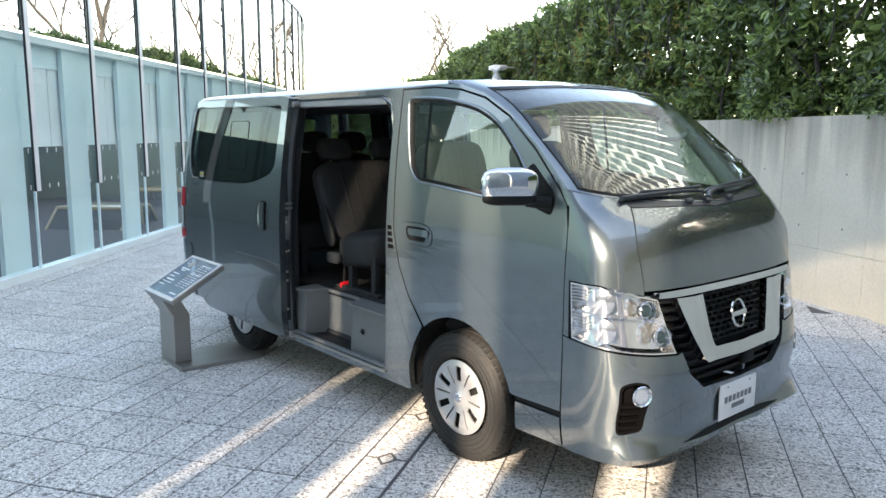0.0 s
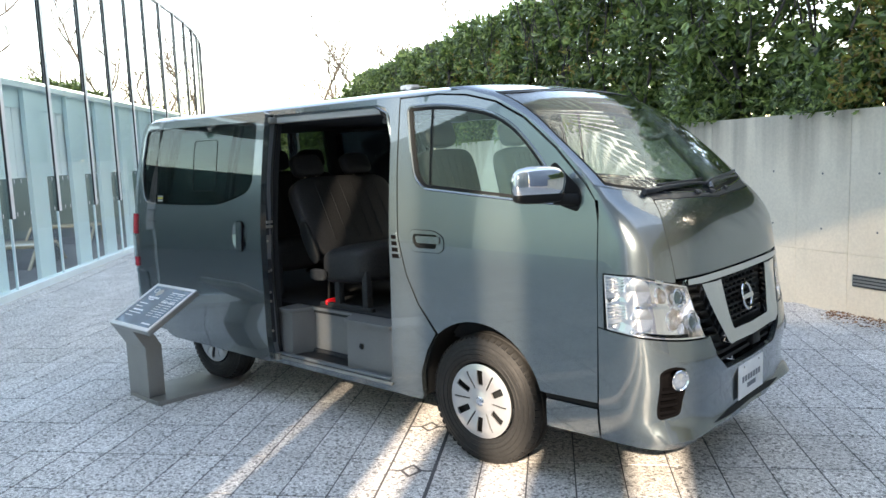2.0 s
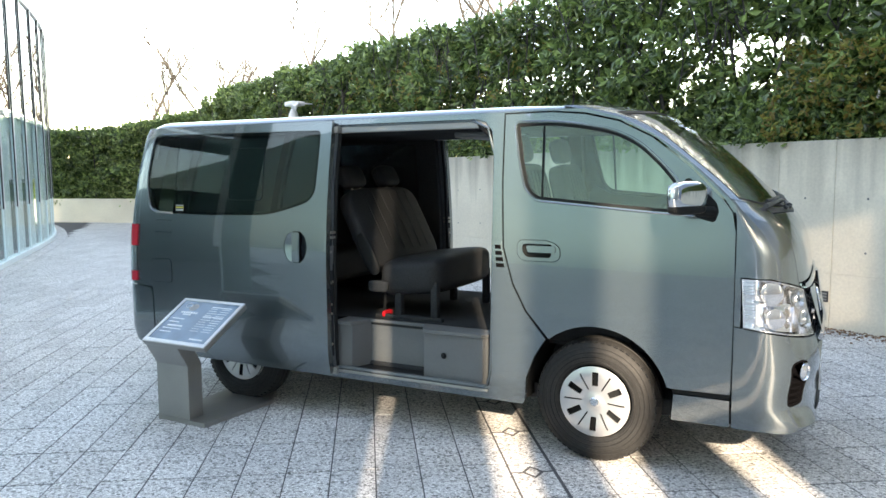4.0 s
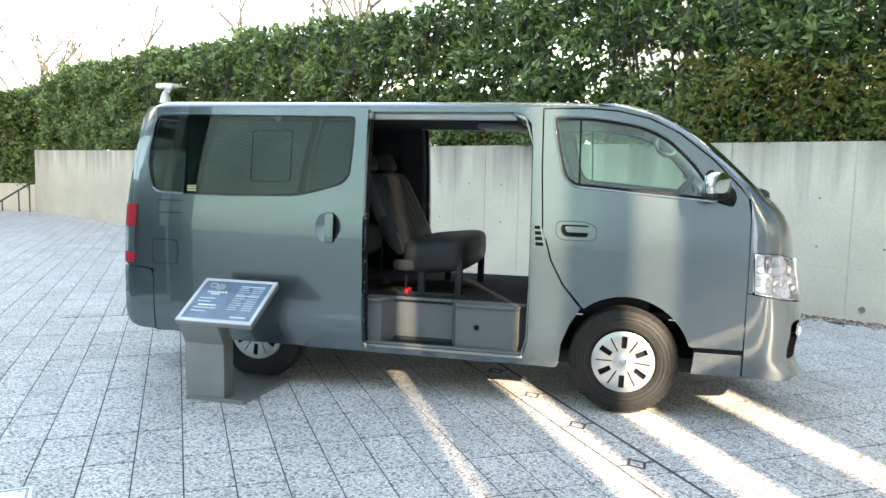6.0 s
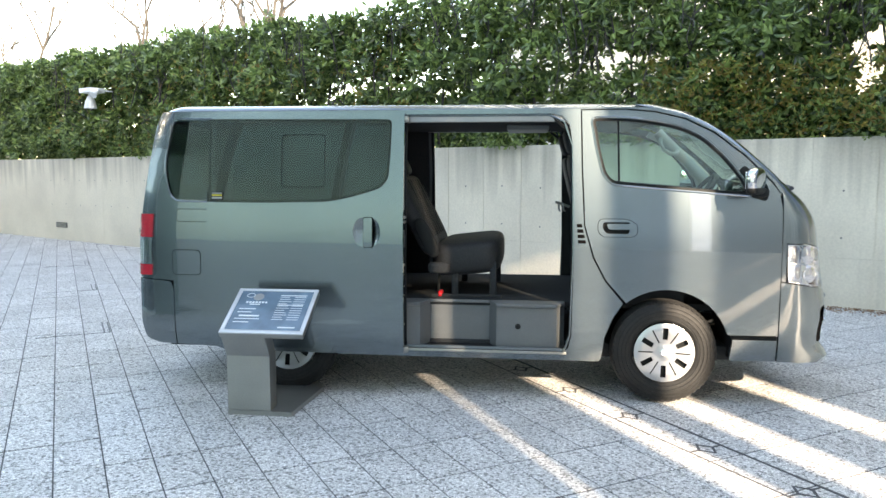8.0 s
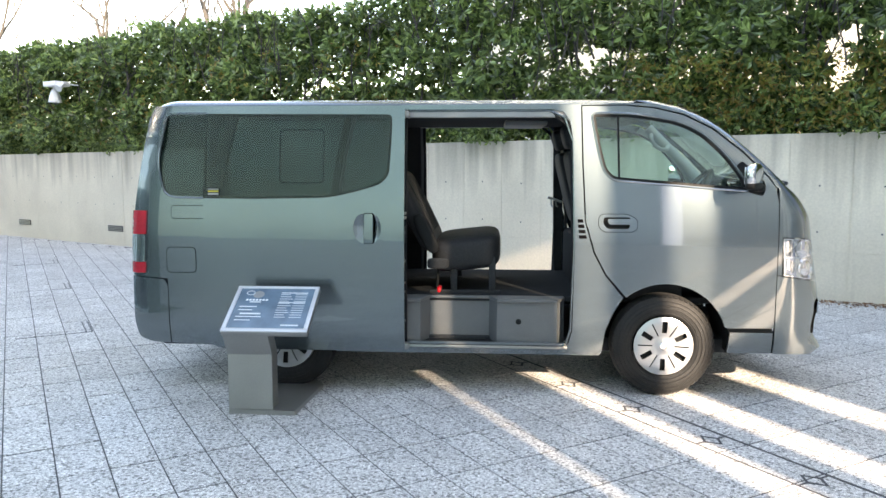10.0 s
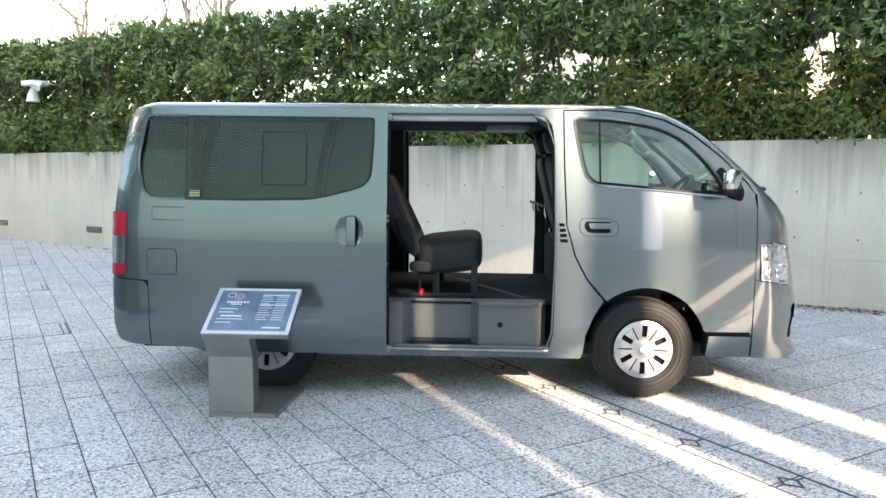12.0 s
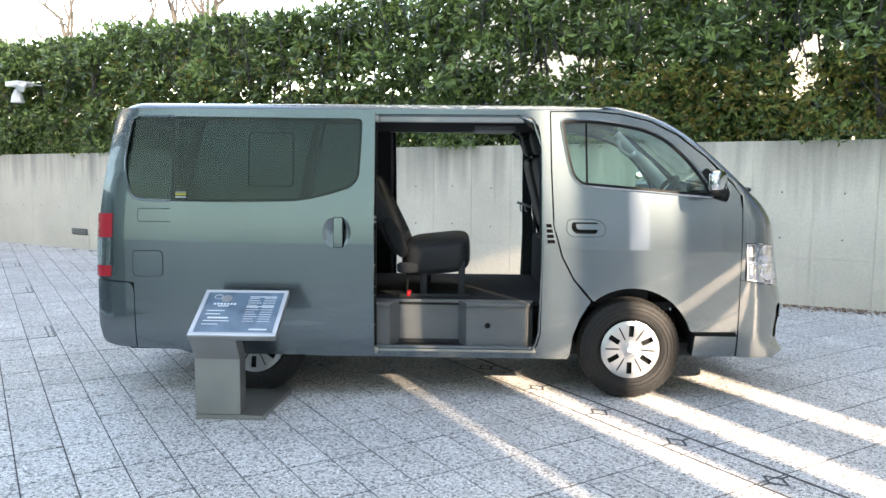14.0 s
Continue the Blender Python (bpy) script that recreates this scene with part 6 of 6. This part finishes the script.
for j in range(27):
    part("ledge", boxed(-40, -27.5, 0.7, 1.05, 42 + j * 3.9, 42.5 + j * 3.9), DARKCLAD, tower, "dark ledge", smooth=False)


# ---------------------------------------------------------------- old car shown behind the glass
def old_car(a, out, length=3.7):
    m = Matrix.Translation(facade(a, out, -1.04)) @ Matrix.Rotation(math.atan2(FD.y, FD.x), 4, "Z")
    c = thing("vintage_car", "tan vintage saloon car on show behind the glass", "car", m)
    h = length / 2
    prof = [(-h, 0.42), (-h + 0.05, 0.75), (-h + 0.55, 0.86), (-h + 0.95, 0.90), (0.55, 0.92), (h - 0.15, 0.80), (h, 0.70), (h + 0.02, 0.40), (h - 0.1, 0.26), (-h + 0.1, 0.26)]
    cab = [(-h + 0.75, 0.90), (-h + 1.15, 1.34), (0.10, 1.38), (0.62, 0.91)]
    for nm, pr, w, mt in (("body", prof, 0.76, OLDPAINT), ("cabin", cab, 0.66, DARKGLASS)):
        bm = bmesh.new()
        r0 = [bm.verts.new((x, -w, z)) for x, z in pr]
        r1 = [bm.verts.new((x, w, z)) for x, z in pr]
        for k in range(len(pr)):
            bm.faces.new((r0[k], r1[k], r1[(k + 1) % len(pr)], r0[(k + 1) % len(pr)]))
        bm.faces.new(r0)
        bm.faces.new(r1[::-1])
        bmesh.ops.recalc_face_normals(bm, faces=bm.faces)
        bmesh.ops.bevel(bm, geom=bm.edges[:], offset=0.05 if nm == "body" else 0.01, segments=2, affect="EDGES")
        part(nm, bm, mt, c)
    part("roof", boxed(-h + 1.12, 0.14, -0.66, 0.66, 1.35, 1.41, 0.02), OLDPAINT, c)
    for sg in (-1, 1):
        for p, q in (((-h + 0.75, 0.90), (-h + 1.15, 1.36)), ((0.62, 0.91), (0.10, 1.38)), ((-0.35, 0.90), (-0.33, 1.37))):
            part("pillar", tube(bmesh.new(), [(p[0], sg * 0.67, p[1]), (q[0], sg * 0.66, q[1])], 0.028, 6), OLDPAINT, c)
        for x in (-h + 0.65, h - 0.70):
            w = part("wheel", lathe(bmesh.new(), [(-0.07, 0.10), (-0.08, 0.26), (-0.05, 0.30), (0.05, 0.30), (0.08, 0.26), (0.07, 0.10)], (x, sg * 0.70, 0.30), "y", 28), RUBBER, c)
            part("hubcap", lathe(bmesh.new(), [(sg * 0.07, 0.15), (sg * 0.10, 0.08), (sg * 0.105, 0.0)], (x, sg * 0.70, 0.30), "y", 24), CHROME, w)
    part("bumper", boxed(h + 0.0, h + 0.08, -0.72, 0.72, 0.40, 0.50, 0.02), CHROME, c)
    for sg in (-1, 1):
        part("headlamp", lathe(bmesh.new(), [(h - 0.02, 0.09), (h + 0.03, 0.085), (h + 0.05, 0.0)], (0, sg * 0.55, 0.64), "x", 20), LAMPSILVER, c)
    return c


old_car(-10.6, -1.7)
old_car(-14.6, -2.2)

# ---------------------------------------------------------------- flat marker plate and fallen leaves
PA = math.atan2(-0.086, -0.110)
marker = thing("ground_plate", "thin white ground plate with dark border lines", "plate", Matrix.Translation((-0.122, -1.912, 0)) @ Matrix.Rotation(PA, 4, "Z"))
part("plate", boxed(0.0, 0.40, 0.0, 0.40, 0.0005, 0.006, 0.001), PLATE, marker)
for a in (0.018, 0.024):
    part("border_line", boxed(a, 0.39, a, a + 0.004, 0.006, 0.0068), INK, marker)
    part("border_line", boxed(a, a + 0.004, a + 0.004, 0.39, 0.006, 0.0068), INK, marker)
part("screw", lathe(bmesh.new(), [(0.006, 0.010), (0.008, 0.007), (0.008, 0.0)], (0.055, 0.045, 0), "z", 14), STEEL, marker)


def fallen_leaves(n, seed):
    """Dry leaves lying near the foot of the wall."""
    rg = random.Random(seed)
    bm = bmesh.new()
    for k in range(n):
        x = rg.uniform(3.0, 9.5)
        t = wall_slope(x)
        d = abs(rg.gauss(0.0, 0.16)) + 0.03
        p = Vector((x, wall_y(x) - d * math.sqrt(1 + t * t), 0.006))
        a, s = rg.uniform(0, 6.28), rg.uniform(0.008, 0.02)
        u, w = Vector((math.cos(a), math.sin(a), 0)) * s, Vector((-math.sin(a), math.cos(a), 0)) * s * 0.45
        up = Vector((0, 0, rg.uniform(0.004, 0.014)))
        v = [bm.verts.new(q) for q in (p - u, p + w + up, p + u, p - w + up)]
        bm.faces.new((v[0], v[1], v[2]))
        bm.faces.new((v[0], v[2], v[3]))
    return bm


litter = part("fallen_leaves", fallen_leaves(2600, 3), LITTER, None, smooth=False)
tagged(litter, "dry red-brown leaves along the foot of the wall", "leaves", kind="stuff")


# ---------------------------------------------------------------- flush access covers in the paving
def access_cover(v, u):
    """A granite-filled cover: a thin steel frame in the joints, with lifting bars at one end."""
    c = thing("access_cover", "flush granite-filled access cover with dark steel edges", "cover", Matrix.Rotation(TILE_A, 4, "Z") @ Matrix.Translation((v, u, 0)), "access covers in the paving")
    w, l = 0.315, 0.275
    part("frame", boxed(-w, w, -l - 0.0015, -l + 0.0015, -0.01, 0.0026), JOINT, c)
    for a in (w - 0.05, w):
        part("lifting_bar", boxed(a - 0.007, a + 0.007, -l + 0.01, l - 0.01, -0.01, 0.0028), DARKMETAL, c)
    return c


for u in (2.955, 5.80, 8.65):
    access_cover(-1.29, u)

# ---------------------------------------------------------------- paving stones, last
paving = thing("pavement", "grey speckled granite paving in straight rows with thin dark joints", "paving", kind="structure")


part("joint_bed", skin(bmesh.new(), [(-22.0, -12.0), (10.3, -12.0), (10.3, 1.6), (4.0, 4.2), (-6.0, 9.1), (-13.0, 12.9), (-22.0, 12.9)], [], lambda x, y: Vector((x, y, -0.0035)), 0.004, 3.0), JOINT, paving, smooth=False)


def tile_mesh(w, l):
    bm = bmesh.new()
    b = 0.0015
    lo = [bm.verts.new((x, y, -0.03)) for x, y in ((-w, -l), (w, -l), (w, l), (-w, l))]
    mid = [bm.verts.new((x, y, -b)) for x, y in ((-w, -l), (w, -l), (w, l), (-w, l))]
    top = [bm.verts.new((x, y, 0)) for x, y in ((-w + b, -l + b), (w - b, -l + b), (w - b, l - b), (-w + b, l - b))]
    for a, c in ((lo, mid), (mid, top)):
        for k in range(4):
            bm.faces.new((a[k], a[(k + 1) % 4], c[(k + 1) % 4], c[k]))
    bm.faces.new(top)
    me = bpy.data.meshes.new("paving_stone")
    bm.to_mesh(me)
    bm.free()
    me.materials.append(GRANITE)
    return me


stone = tile_mesh(TW / 2 - GAP / 2, TL / 2 - 0.0055)
verts0 = [v.co.copy() for v in stone.vertices]
faces0 = [tuple(p.vertices) for p in stone.polygons]
ROT = Matrix.Rotation(TILE_A, 4, "Z")
V, F = [], []
rng = random.Random(11)
near = []
for i in range(-75, 60):
    for j in range(-40, 60):
        v, u = (i + 0.5) * TW, (j + 0.5) * TL + 0.05
        c = TV * v + TU * u
        if c.x < -22 or c.x > 10.5 or c.y < -12 or c.y > wall_y(c.x) - 0.15:
            continue
        if (c - FP).dot(FN) < 0.10 and (c - FP).dot(FD) < A_NEAR + 0.5:
            continue
        if -16 > (c - FP).dot(FD) and (c - FP).dot(FN) < -1:
            continue
        near.append((((c.x - 1.7) / 1.25) ** 2 + (c.y + 1.1) ** 2, c))
near.sort(key=lambda q: q[0])
for k, (_, c) in enumerate(near):
    dz = rng.uniform(-0.0012, 0.0012)
    m = Matrix.Translation((c.x, c.y, dz)) @ ROT
    if k < 300:
        o = new("paving_stone", stone)
        o.parent = paving
        o.matrix_world = m
    else:
        s = len(V)
        V += [tuple(m @ q) for q in verts0]
        F += [tuple(s + a for a in f) for f in faces0]
me = bpy.data.meshes.new("paving_rest")
me.from_pydata(V, [], F)
tagged(mesh_part("paving_rest", me, GRANITE_FAR, paving, smooth=False), kind="stuff")
